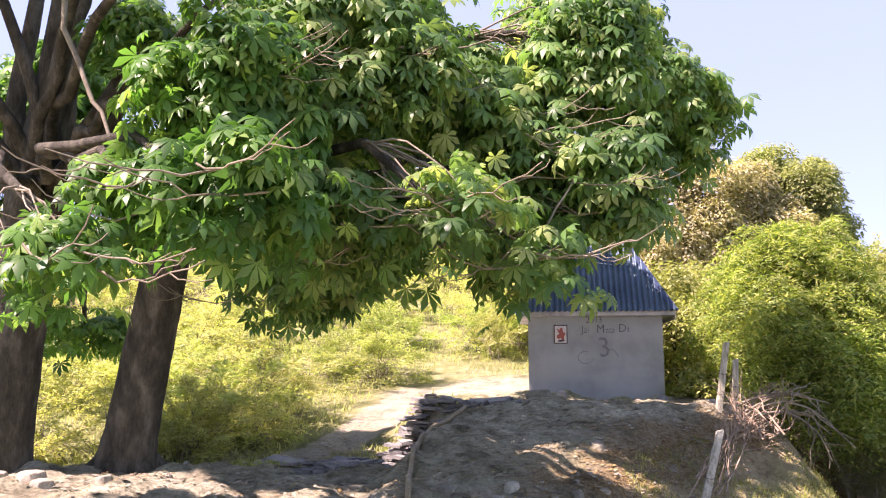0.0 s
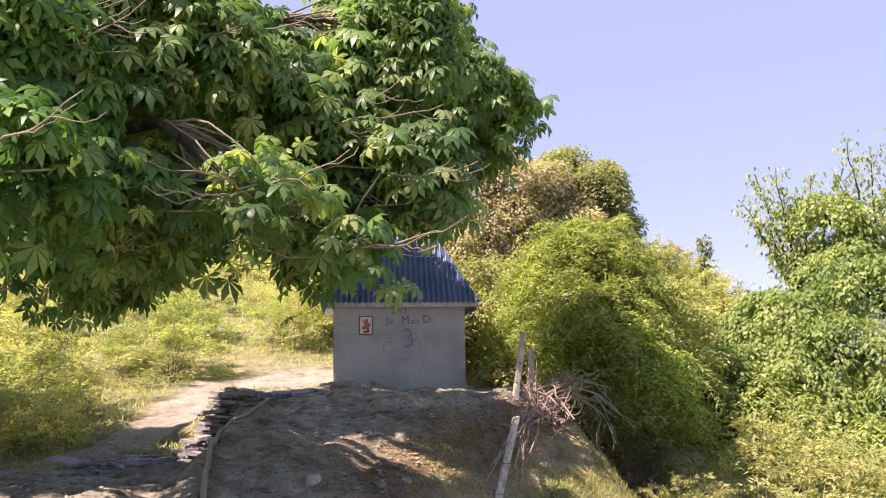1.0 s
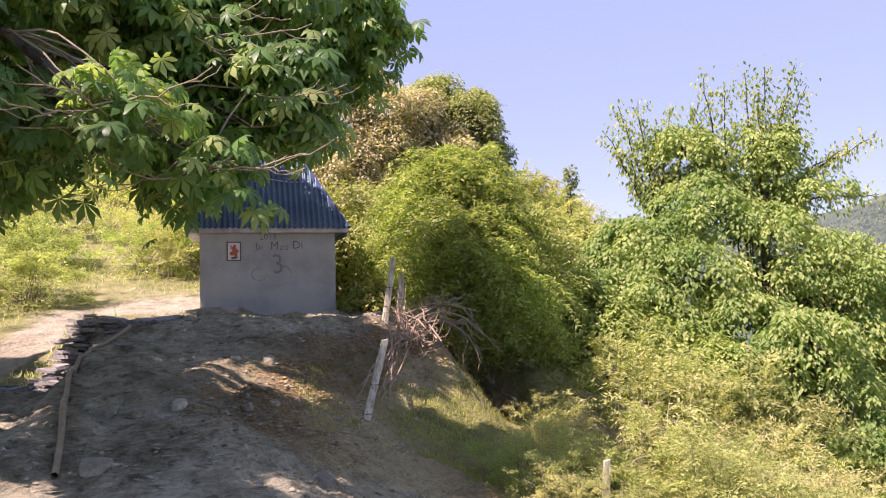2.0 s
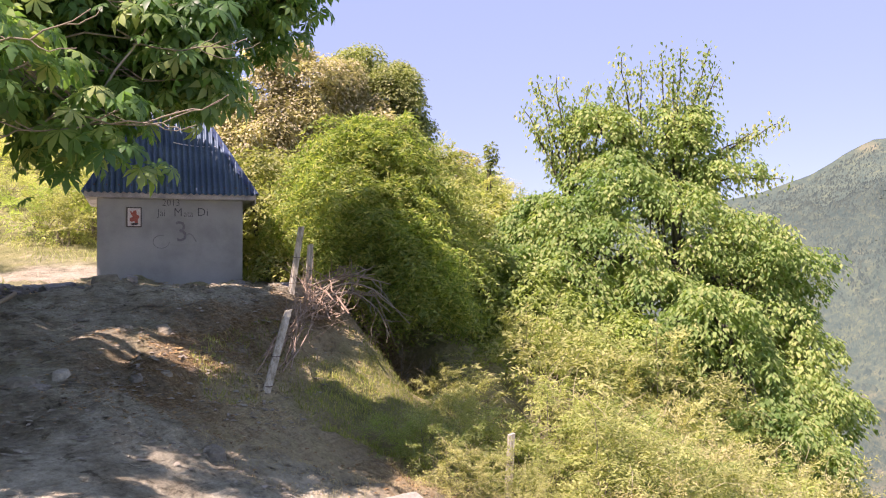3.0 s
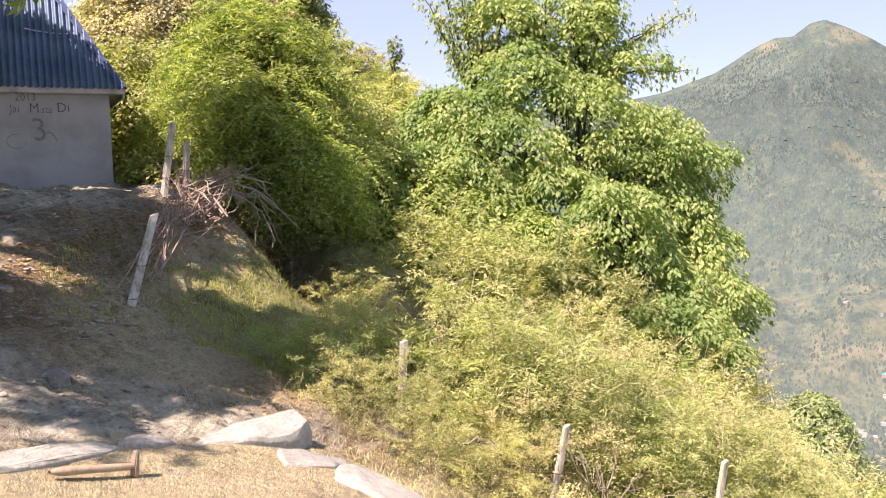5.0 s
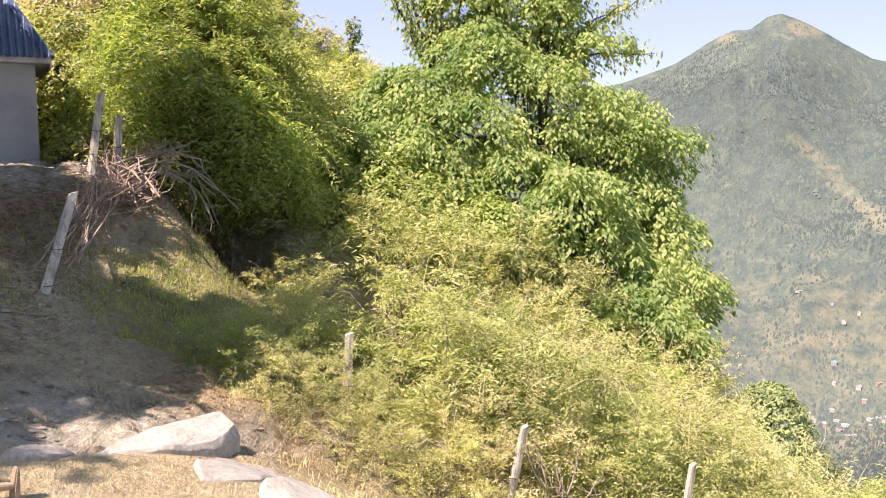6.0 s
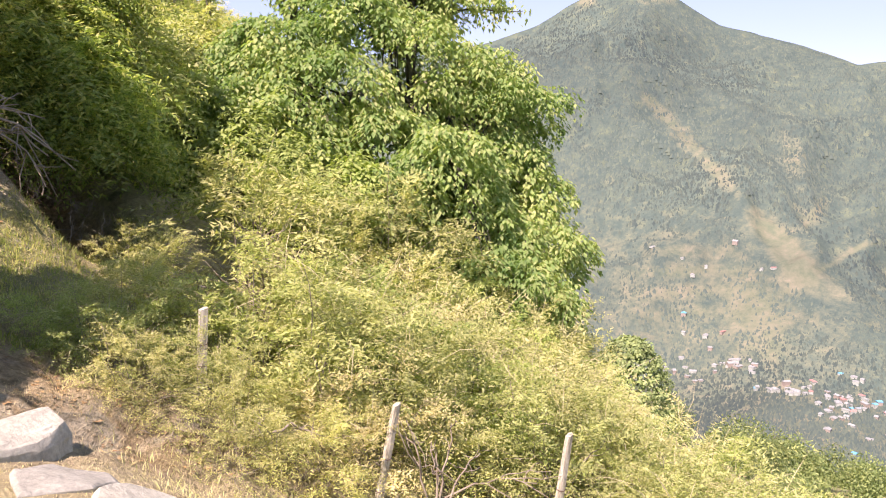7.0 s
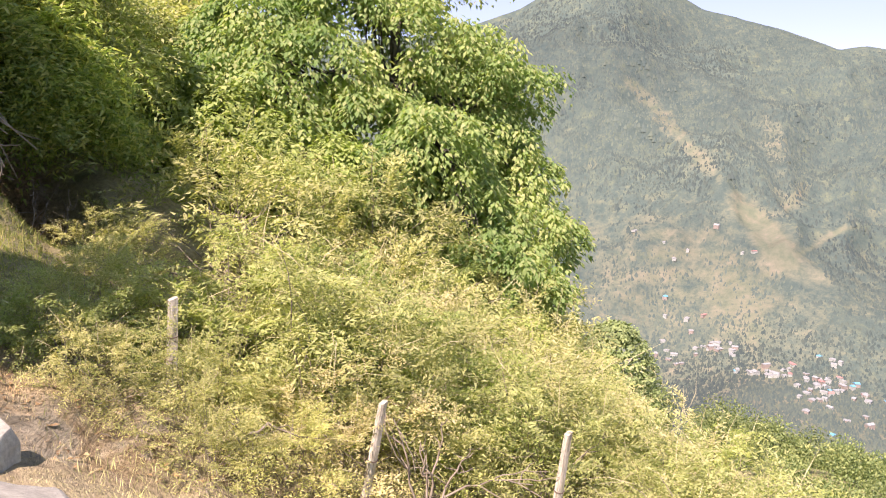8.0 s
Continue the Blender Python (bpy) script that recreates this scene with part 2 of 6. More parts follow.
def ground_z(x, y):
    x, y = np.asarray(x, float), np.asarray(y, float)
    mid = np.interp(y, [-30, -8, 0, 5, 6, 7.5, 9, 10.3, 11.4, 13.5, 17, 30, 45, 70, 120, 300], [-3, 0.3, 0.5, 0.48, 0.62, 0.95, 1.2, 1.45, 1.67, 1.68, 1.75, 4.0, 7.6, 13, 22, 50])
    left = np.interp(y, [-30, -8, 0, 6, 9.2, 10.2, 10.9, 12.5, 18.7, 30, 45, 70, 120, 300], [-3, 0.3, 0.5, 0.85, 1.02, 1.0, 0.72, 0.95, 1.9, 4.4, 8.2, 13, 20, 40])
    edge = np.interp(y, [0, 9, 11, 13, 16, 24], [-1.0, -0.55, -0.2, -1.0, -0.9, 0.0])
    k = smooth01(x, edge - 0.25, edge + 0.25 + np.clip(y - 12, 0, 12) * 0.5)
    z = left * (1 - k) + mid * k
    d = np.clip(x - crest(y), 0, None)
    soft = 0.7
    drop = 0.43 * (np.sqrt(d * d + soft * soft) - soft) + 0.35 * np.clip(d - 10, 0, None)
    z = z - np.clip(drop, 0, 575 + z)
    # a wooded shoulder lower down the slope
    z = z + 30 * np.exp(-(((x - 168) / 45) ** 2 + ((y - 40) / 42) ** 2))
    # the turf shelf bulges towards its outer rocks
    z = z + 0.2 * np.exp(-(((x - 3.2) / 0.8) ** 2 + ((y - 5.45) / 0.8) ** 2))
    # the dark hollow under the dense shrub
    z = z - 1.7 * np.exp(-(((x - 5.4) / 0.6) ** 2 + ((y - 12.3) / 0.95) ** 2)) - 0.4 * np.exp(-(((x - 5.6) / 0.8) ** 2 + ((y - 11.0) / 0.9) ** 2))
    near = np.exp(-((x - 1) ** 2 + (y - 8) ** 2) / 900)
    bare = smooth01(y, 5.6, 7) * (1 - smooth01(y, 14, 16))
    z = z + 0.03 * wave(x, y, 1.6, 3) * near + bare * near * (0.1 * np.abs(wave(x, y, 2.6, 4)) - 0.05 + 0.07 * np.abs(wave(x, y, 5.0, 5)) - 0.035 + 0.035 * np.abs(wave(x, y, 11.0, 7)) - 0.017 + 0.018 * wave(x, y, 17, 6))
    z = z + 0.5 * (1 - near) * wave(x, y, 0.16, 8)
    return z


def gz(x, y):
    return float(ground_z(x, y))

# ---- materials ----
BARK = solid("bark", [(0.034, 0.032, 0.022), (0.079, 0.075, 0.053), (0.180, 0.169, 0.124)], 3.5, 17, 0.95, 1.0, 0.06, stretch=(1.6, 1.6, 0.6))
TWIG = solid("twig", [(0.15, 0.13, 0.085), (0.31, 0.275, 0.2)], 6, 40, 0.85, 0.3)
DEADWOOD = solid("dead_wood", [(0.18, 0.135, 0.085), (0.42, 0.33, 0.23)], 7, 50, 0.85, 0.4)
POSTWOOD = solid("post_wood", [(0.23, 0.215, 0.14), (0.44, 0.422, 0.31), (0.58, 0.567, 0.44)], 5, 45, 0.9, 0.9, stretch=(5, 5, 0.6))
HAMMERHEAD = solid("worn_iron", [(0.2, 0.16, 0.1), (0.38, 0.32, 0.22)], 14, 90, 0.6, 0.3, 0.002, 0.3)
HANDLE = solid("handle_wood", [(0.3, 0.235, 0.13), (0.47, 0.38, 0.23)], 8, 60, 0.6, 0.2)
PLASTER = solid("plaster", [(0.27, 0.288, 0.268), (0.365, 0.385, 0.358), (0.43, 0.447, 0.412)], 1.3, 60, 0.92, 0.2, 0.004, grain=0.25)
CONCRETE = solid("concrete", [(0.3, 0.3, 0.3), (0.5, 0.5, 0.49), (0.62, 0.61, 0.6)], 5, 60, 0.9, 0.4, 0.006)
ROOFING = solid("blue_sheet", [(0.043, 0.085, 0.126), (0.064, 0.117, 0.162), (0.093, 0.157, 0.208)], 2.2, 30, 0.5, 0.08, 0.003, 0.1, 0.4)
TRIM = solid("blue_trim", [(0.022, 0.045, 0.095), (0.04, 0.075, 0.15)], 3, 30, 0.5, 0.05, 0.003, 0.1, 0.4)
STEEL = solid("rusty_steel", [(0.06, 0.045, 0.04), (0.2, 0.13, 0.1)], 14, 90, 0.6, 0.3, 0.002, 0.5)
SLATE = solid("slate", [(0.15, 0.152, 0.14), (0.25, 0.252, 0.235), (0.36, 0.355, 0.325)], 4, 34, 0.8, 0.6, 0.01, pieces=True)
PALEROCK = solid("pale_rock", [(0.3, 0.3, 0.23), (0.39, 0.39, 0.3), (0.46, 0.46, 0.355)], 3.5, 30, 0.85, 0.8, 0.015, pieces=True)
PINKROCK = solid("pink_rock", [(0.3, 0.28, 0.21), (0.44, 0.415, 0.33)], 5, 40, 0.85, 0.8, 0.015, pieces=True)
EARTHROCK = solid("earth_rock", [(0.17, 0.16, 0.115), (0.28, 0.27, 0.2), (0.38, 0.37, 0.285)], 4, 26, 0.95, 0.9, 0.02, spec=0.1, pieces=True)
CLOD = solid("clod", [(0.19, 0.165, 0.11), (0.33, 0.3, 0.22), (0.45, 0.42, 0.32)], 3, 30, 0.9, 0.3)
STRAW = solid("straw", [(0.36, 0.33, 0.17), (0.5, 0.46, 0.26)], 8, 40, 0.8, 0.0)
HOSE = solid("hose", [(0.2, 0.16, 0.09), (0.32, 0.27, 0.16)], 6, 50, 0.6, 0.1)
INK = solid("scrawl", [(0.05, 0.05, 0.06), (0.14, 0.14, 0.15)], 30, 120, 0.9, 0.0)
FAINT = solid("faint_scrawl", [(0.16, 0.16, 0.17), (0.25, 0.25, 0.25)], 30, 120, 0.9, 0.0)
FLAKE = solid("flake", [(0.13, 0.12, 0.085), (0.26, 0.245, 0.18), (0.42, 0.4, 0.31)], 9, 30, 0.95, 0.2, spec=0.05)
TILEWHITE = solid("glazed_tile", [(0.6, 0.56, 0.52), (0.72, 0.68, 0.62)], 20, 90, 0.3, 0.0)
TILERED = solid("red_print", [(0.4, 0.08, 0.06), (0.5, 0.16, 0.1)], 40, 90, 0.4, 0.0)
TILEDARK = solid("dark_print", [(0.06, 0.05, 0.05), (0.12, 0.1, 0.09)], 40, 90, 0.4, 0.0)
CORD = solid("cord", [(0.55, 0.55, 0.55), (0.7, 0.7, 0.68)], 20, 90, 0.7, 0.0)

CHESTNUT = foliage("chestnut_leaf", [(0.075, 0.165, 0.055), (0.105, 0.24, 0.07), (0.155, 0.295, 0.09), (0.31, 0.41, 0.15)], 0.42, 0.5, 0.8, ((0.6, 0.68, 0.62), (1.25, 1.18, 1.1)))
SHRUB = foliage("shrub_leaf", [(0.22, 0.27, 0.088), (0.341, 0.38, 0.132), (0.473, 0.484, 0.198)], 0.6, 0.4)
SHRUBDARK = foliage("dense_shrub_leaf", [(0.17, 0.23, 0.07), (0.29, 0.35, 0.105), (0.56, 0.51, 0.19)], 0.6, 0.45)
FEATHER = foliage("feathery_leaf", [(0.25, 0.31, 0.09), (0.37, 0.42, 0.13), (0.52, 0.51, 0.21)], 0.65, 0.42, 0.5)
STRAWLEAF = foliage("straw_leaf", [(0.36, 0.37, 0.15), (0.49, 0.465, 0.22), (0.6, 0.54, 0.31)], 0.65, 0.42, 0.5)
HILLLEAF = foliage("hillside_leaf", [(0.33, 0.38, 0.14), (0.47, 0.5, 0.19), (0.6, 0.58, 0.27)], 0.65, 0.5, 0.4)
WALNUT = foliage("broad_leaf", [(0.19, 0.285, 0.1), (0.285, 0.37, 0.135), (0.42, 0.44, 0.2)], 0.6, 0.45, 0.5, ((0.55, 0.7, 0.58), (1.22, 1.17, 1.1)), 0.15)
OAKLEAF = foliage("oak_leaf", [(0.21, 0.235, 0.11), (0.34, 0.35, 0.165), (0.48, 0.45, 0.25)], 0.6, 0.4, 0.35)
CREAMLEAF = foliage("cream_leaf", [(0.32, 0.31, 0.17), (0.47, 0.43, 0.27), (0.64, 0.57, 0.42)], 0.65, 0.4, 0.35)
WOODLEAF = foliage("woods_leaf", [(0.085, 0.145, 0.045), (0.145, 0.215, 0.068), (0.23, 0.295, 0.098)], 0.6, 0.3, 0.05)
# the far trees' green is shifted to blue as painted-in haze
HAZETREE = foliage("haze_tinted_tree", [(0.047, 0.076, 0.068), (0.061, 0.090, 0.076), (0.080, 0.111, 0.083)], 0.9, 0.0, 0.002, spec=0.0)
CONIFER = foliage("needle", [(0.132, 0.216, 0.072), (0.240, 0.336, 0.117)], 0.6, 0.25)
DRYGRASS = foliage("dry_grass", [(0.44, 0.375, 0.21), (0.6, 0.52, 0.31), (0.46, 0.45, 0.22)], 0.8, 0.3, 0.8)
GREENGRASS = foliage("green_grass", [(0.15, 0.22, 0.045), (0.26, 0.31, 0.075), (0.38, 0.36, 0.13)], 0.7, 0.35, 0.8)
PALEGRASS = foliage("pale_grass", [(0.322, 0.368, 0.138), (0.494, 0.506, 0.218), (0.632, 0.586, 0.333)], 0.7, 0.35, 0.4)
LITTER = foliage("leaf_litter", [(0.2, 0.12, 0.06), (0.34, 0.22, 0.1), (0.42, 0.3, 0.15)], 0.8, 0.1, 0.8)


def ground_material():
    """Grey trodden earth, tawny dry turf and green turf, each with its own grain."""
    m, nt, bsdf, co = start("earth")
    n_big = noise_out(nt, co, 0.55, 5)
    n_mid = noise_out(nt, co, 2.6, 6, 0.65)
    n_fine = noise_out(nt, co, 22, 8, 0.75)
    dirt = ramp(nt, n_mid, [(0.32, (0.18, 0.165, 0.11)), (0.46, (0.36, 0.352, 0.255)), (0.66, (0.53, 0.53, 0.4))])
    turf = ramp(nt, n_mid, [(0.3, (0.3, 0.245, 0.13)), (0.5, (0.47, 0.405, 0.23)), (0.7, (0.46, 0.44, 0.22))])
    bright = ramp(nt, n_mid, [(0.3, (0.34, 0.3, 0.2)), (0.6, (0.46, 0.42, 0.3)), (0.75, (0.54, 0.5, 0.38))])
    green = ramp(nt, n_mid, [(0.3, (0.15, 0.165, 0.065)), (0.5, (0.27, 0.275, 0.11)), (0.7, (0.38, 0.355, 0.17))])
    humus_and_shade = ramp(nt, n_fine, [(0.3, (0.13, 0.09, 0.04)), (0.5, (0.25, 0.18, 0.085)), (0.7, (0.35, 0.275, 0.145))])
    at = []
    for layer in ("turf", "path", "green", "humus_and_shade"):
        a = nt.nodes.new("ShaderNodeAttribute")
        a.attribute_name = layer
        w = nt.nodes.new("ShaderNodeMath")
        w.operation = "ADD"
        j = nt.nodes.new("ShaderNodeMath")
        j.operation = "MULTIPLY_ADD"
        j.inputs[1].default_value, j.inputs[2].default_value = 2.4, -1.2
        nt.links.new(n_mid if layer != "green" else n_big, j.inputs[0])
        nt.links.new(a.outputs["Fac"], w.inputs[0])
        nt.links.new(j.outputs[0], w.inputs[1])
        at.append(ramp(nt, w.outputs[0], [(0.2, (0, 0, 0)), (0.8, (1, 1, 1))]))
    drift = ramp(nt, noise_out(nt, co, 1.1, 6, 0.7), [(0.36, (0.6, 0.55, 0.48)), (0.62, (1.25, 1.25, 1.22))])
    dirt = mixc(nt, 0.85, dirt, drift, "MULTIPLY")
    # dark flecks of broken shale and pale dusty scabs, a hand across
    fleck = ramp(nt, noise_out(nt, co, 7.5, 5, 0.62), [(0.34, (0.38, 0.36, 0.33)), (0.42, (0.95, 0.95, 0.93)), (0.6, (1.0, 1.0, 1.0)), (0.7, (1.32, 1.3, 1.26))])
    dirt = mixc(nt, 0.9, dirt, fleck, "MULTIPLY")
    turf = mixc(nt, 0.6, turf, fleck, "MULTIPLY")
    # thin beds of shaly rock that crop out along the slope
    mp = nt.nodes.new("ShaderNodeMapping")
    mp.inputs["Scale"].default_value = (1.3, 1.3, 16)
    nt.links.new(co, mp.inputs[0])
    beds = noise_out(nt, mp.outputs[0], 2.2, 7, 0.7)
    dirt = mixc(nt, 0.75, dirt, ramp(nt, beds, [(0.33, (0.5, 0.48, 0.42)), (0.43, (1.0, 1.0, 0.98)), (0.68, (1.3, 1.29, 1.26))]), "MULTIPLY")
    c = mixc(nt, at[0], dirt, turf)
    c = mixc(nt, at[3], c, humus_and_shade)
    c = mixc(nt, at[2], c, green)
    c = mixc(nt, at[1], c, bright)
    g = ramp(nt, n_fine, [(0.3, (0.6, 0.6, 0.6)), (0.7, (1.25, 1.25, 1.25))])
    c = mixc(nt, 0.85, c, g, "MULTIPLY")
    nt.links.new(c, bsdf.inputs["Base Color"])
    bsdf.inputs["Roughness"].default_value = 0.95
    bsdf.inputs["Specular IOR Level"].default_value = 0.15
    mixh = nt.nodes.new("ShaderNodeMath")
    mixh.operation = "MULTIPLY_ADD"
    mixh.inputs[1].default_value = 2.5
    rel = nt.nodes.new("ShaderNodeMath")
    rel.operation = "ADD"
    nt.links.new(n_mid, rel.inputs[0])
    nt.links.new(beds, rel.inputs[1])
    nt.links.new(rel.outputs[0], mixh.inputs[0])
    nt.links.new(n_fine, mixh.inputs[2])
    bumped(nt, bsdf, mixh.outputs[0], 1.0, 0.045)
    return m


EARTH = ground_material()


def mountain_material():
    """Far forested slopes with tawny clearings, terraces and a bare summit; distance haze is in the base colours."""
    m, nt, bsdf, co = start("haze_tinted_slope")
    n1 = noise_out(nt, co, 0.011, 12, 0.78)
    n2 = noise_out(nt, co, 0.022, 12, 0.8)
    # forest tinted bluish and fields muted to stand for distance haze
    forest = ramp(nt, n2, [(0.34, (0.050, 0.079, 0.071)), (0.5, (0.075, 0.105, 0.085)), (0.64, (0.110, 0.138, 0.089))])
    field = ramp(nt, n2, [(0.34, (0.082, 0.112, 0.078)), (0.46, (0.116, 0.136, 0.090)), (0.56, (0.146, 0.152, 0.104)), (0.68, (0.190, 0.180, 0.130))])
    a = nt.nodes.new("ShaderNodeAttribute")
    a.attribute_name = "field"
    w = nt.nodes.new("ShaderNodeMath")
    w.operation = "MULTIPLY_ADD"
    w.inputs[1].default_value = 1.7
    nt.links.new(n1, w.inputs[0])
    nt.links.new(a.outputs["Fac"], w.inputs[2])
    w2 = nt.nodes.new("ShaderNodeMath")
    w2.operation = "MULTIPLY"
    nt.links.new(w.outputs[0], w2.inputs[0])
    w2.inputs[1].default_value = 0.5
    k = ramp(nt, w2.outputs[0], [(0.48, (0, 0, 0)), (0.7, (1, 1, 1))])
    c = mixc(nt, k, forest, field)
    broad = ramp(nt, noise_out(nt, co, 0.0022, 6, 0.6), [(0.35, (0.86, 0.88, 0.9)), (0.62, (1.12, 1.12, 1.08))])
    c = mixc(nt, 1.0, c, broad, "MULTIPLY")
    nt.links.new(c, bsdf.inputs["Base Color"])
    bsdf.inputs["Roughness"].default_value = 1.0
    bsdf.inputs["Specular IOR Level"].default_value = 0.0
    bumped(nt, bsdf, n2, 0.5, 10)
    return m


HAZESLOPE = mountain_material()

# ---- ground, one sheet to the horizon ----
def spread_lines(lo, hi, fine_lo, fine_hi, step, grow):
    a = list(np.arange(fine_lo, fine_hi, step))
    s, v = step, fine_hi
    while v < hi:
        a.append(v)
        s *= grow
        v += s
    a.append(hi)
    s, v = step, fine_lo - step
    while v > lo:
        a.insert(0, v)
        s *= grow
        v -= s
    a.insert(0, lo)
    return np.array(a)


def build_ground():
    xs = spread_lines(-2500, 1900, -7, 9, 0.09, 1.07)
    ys = spread_lines(-1500, 2500, 3.5, 14.5, 0.09, 1.06)
    X, Y = np.meshgrid(xs, ys)
    Z = ground_z(X, Y)
    nx, ny = len(xs), len(ys)
    i, j = np.meshgrid(np.arange(ny - 1), np.arange(nx - 1), indexing="ij")
    a = (i * nx + j).ravel()
    F = np.stack([a, a + 1, a + nx + 1, a + nx], 1)
    ob = add_fast("ground", np.stack([X, Y, Z], -1).reshape(-1, 3), F, EARTH, smooth=True)
    d = X - crest(Y)
    turf = smooth01(d, 0.5, 1.6) * smooth01(Y, 6.6, 7.8) + (1 - smooth01(Y - 0.42 * np.clip(X, 0, 4), 4.9, 5.4)) + smooth01(d, 4.0, 5.0)
    centre = np.interp(Y, [10.5, 12, 14, 17, 21, 30], [-3.0, -2.2, -1.1, 0.2, -0.4, -2.5])
    width = np.interp(Y, [10.5, 12, 14, 17, 22, 30], [0.3, 0.35, 0.65, 1.3, 0.7, 0.4])
    path = (1 - smooth01(np.abs(X - centre), width * 0.7, width * 1.2)) * smooth01(Y, 11.0, 11.8) * (1 - smooth01(Y, 24, 30))
    path = path * (1 - smooth01(Y, 15.5, 18))
    path = np.maximum(path, smooth01(Y, 13.9, 14.6) * (1 - smooth01(Y, 16.5, 19)) * smooth01(X, -1.5, -0.5) * (1 - smooth01(X, 3.5, 4.2)))
    green = smooth01(Y, 11.2, 13) * (1 - path) * (1 - smooth01(X, -1, 4) * (1 - smooth01(Y, 17, 20))) + 0.6 * smooth01(d, 1.5, 2.4) * smooth01(Y, 8.0, 9.4)
    green = np.maximum(green, np.exp(-(((X + 1.9) / 0.9) ** 2 + ((Y - 9.9) / 0.35) ** 2) * 1.5))
    green = np.maximum(green, smooth01(np.hypot(X, Y), 25, 40))
    humus_and_shade = 0.75 * np.exp(-((d - 0.9) / 0.7) ** 2) * smooth01(Y, 7.0, 8.0) * (1 - smooth01(Y, 12.6, 13.4)) + 0.5 * smooth01(d, 2.2, 3.0) * (1 - smooth01(d, 4.2, 5.4)) * smooth01(Y, 6.0, 6.8) * (1 - smooth01(Y, 9, 10))
    # the hollow's shade painted into the earth as the same dark brown
    humus_and_shade = np.maximum(humus_and_shade, 1.3 * np.exp(-(((X - 5.35) / 0.75) ** 2 + ((Y - 12.4) / 1.2) ** 2)))
    for name, layer in (("turf", turf), ("path", path), ("green", green), ("humus_and_shade", humus_and_shade)):
        at = ob.data.attributes.new(name, "FLOAT", "POINT")
        at.data.foreach_set("value", np.clip(layer, 0, 1).astype(np.float32).ravel())
    tagged(ob, "grey trodden earth, dry turf and green hillside", "ground", kind="structure")
    return ob


build_ground()


# ---- the far side of the valley ----
SKY_AZ = [5, 20, 30, 36, 42, 47, 50, 52.3, 53.6, 54.6, 55.6, 56.4, 57.2, 59, 61.5, 66, 69.5, 71, 75, 90, 110]
SKY_EL = [2.0, 3.0, 3.9, 3.6, 3.6, 4.6, 5.6, 6.9, 7.5, 7.5, 8.2, 8.3, 7.9, 6.9, 5.4, 4.1, 2.9, 3.1, 2.4, 4.0, 3.0]


def mountain_z(az, r):
    """Height of the far slopes at a bearing (degrees from +y) and range (metres)."""
    foot = -555 + 25 * np.sin(az * 0.3)
    top = 1.8 + 3500 * np.tan(np.radians(np.interp(az, SKY_AZ, SKY_EL)))
    s = np.clip((r - 1750) / (3500 - 1750), 0, 1.25)
    rise = np.where(s < 1, s ** 1.12, 1 - (s - 1) * 0.9)
    z = foot + (top - foot) * rise
    x, y = r * np.sin(np.radians(az)), r * np.cos(np.radians(az))
    flat = np.stack([np.ravel(x), np.ravel(y)], 1)
    ridge = np.array([noise.ridged_multi_fractal((p * 0.0013, q * 0.0013, 4.3), 0.9, 2.1, 5, 1.0, 2.0) for p, q in flat]).reshape(np.shape(x))
    return z + (ridge - 1.1) * 120 * np.clip(s * 3, 0, 1) * np.clip((1.02 - s) * 5, 0.05, 1)


def clearing(az, el):
    """A tawny strip of open ground that runs down the forested slope, and a smaller one beyond."""
    a = np.exp(-(((az - (57.1 + (1.2 - el) * 0.95)) / (0.5 + 0.06 * np.abs(el))) ** 2)) * smooth01(el, -13, -9) * (1 - smooth01(el, 0.8, 1.8))
    b = np.exp(-(((az - (70.3 + (el + 8) * 1.3)) / 0.3) ** 2)) * smooth01(el, -11.2, -10.6) * (1 - smooth01(el, -8.0, -7.4))
    return np.maximum(a, 1.2 * b)


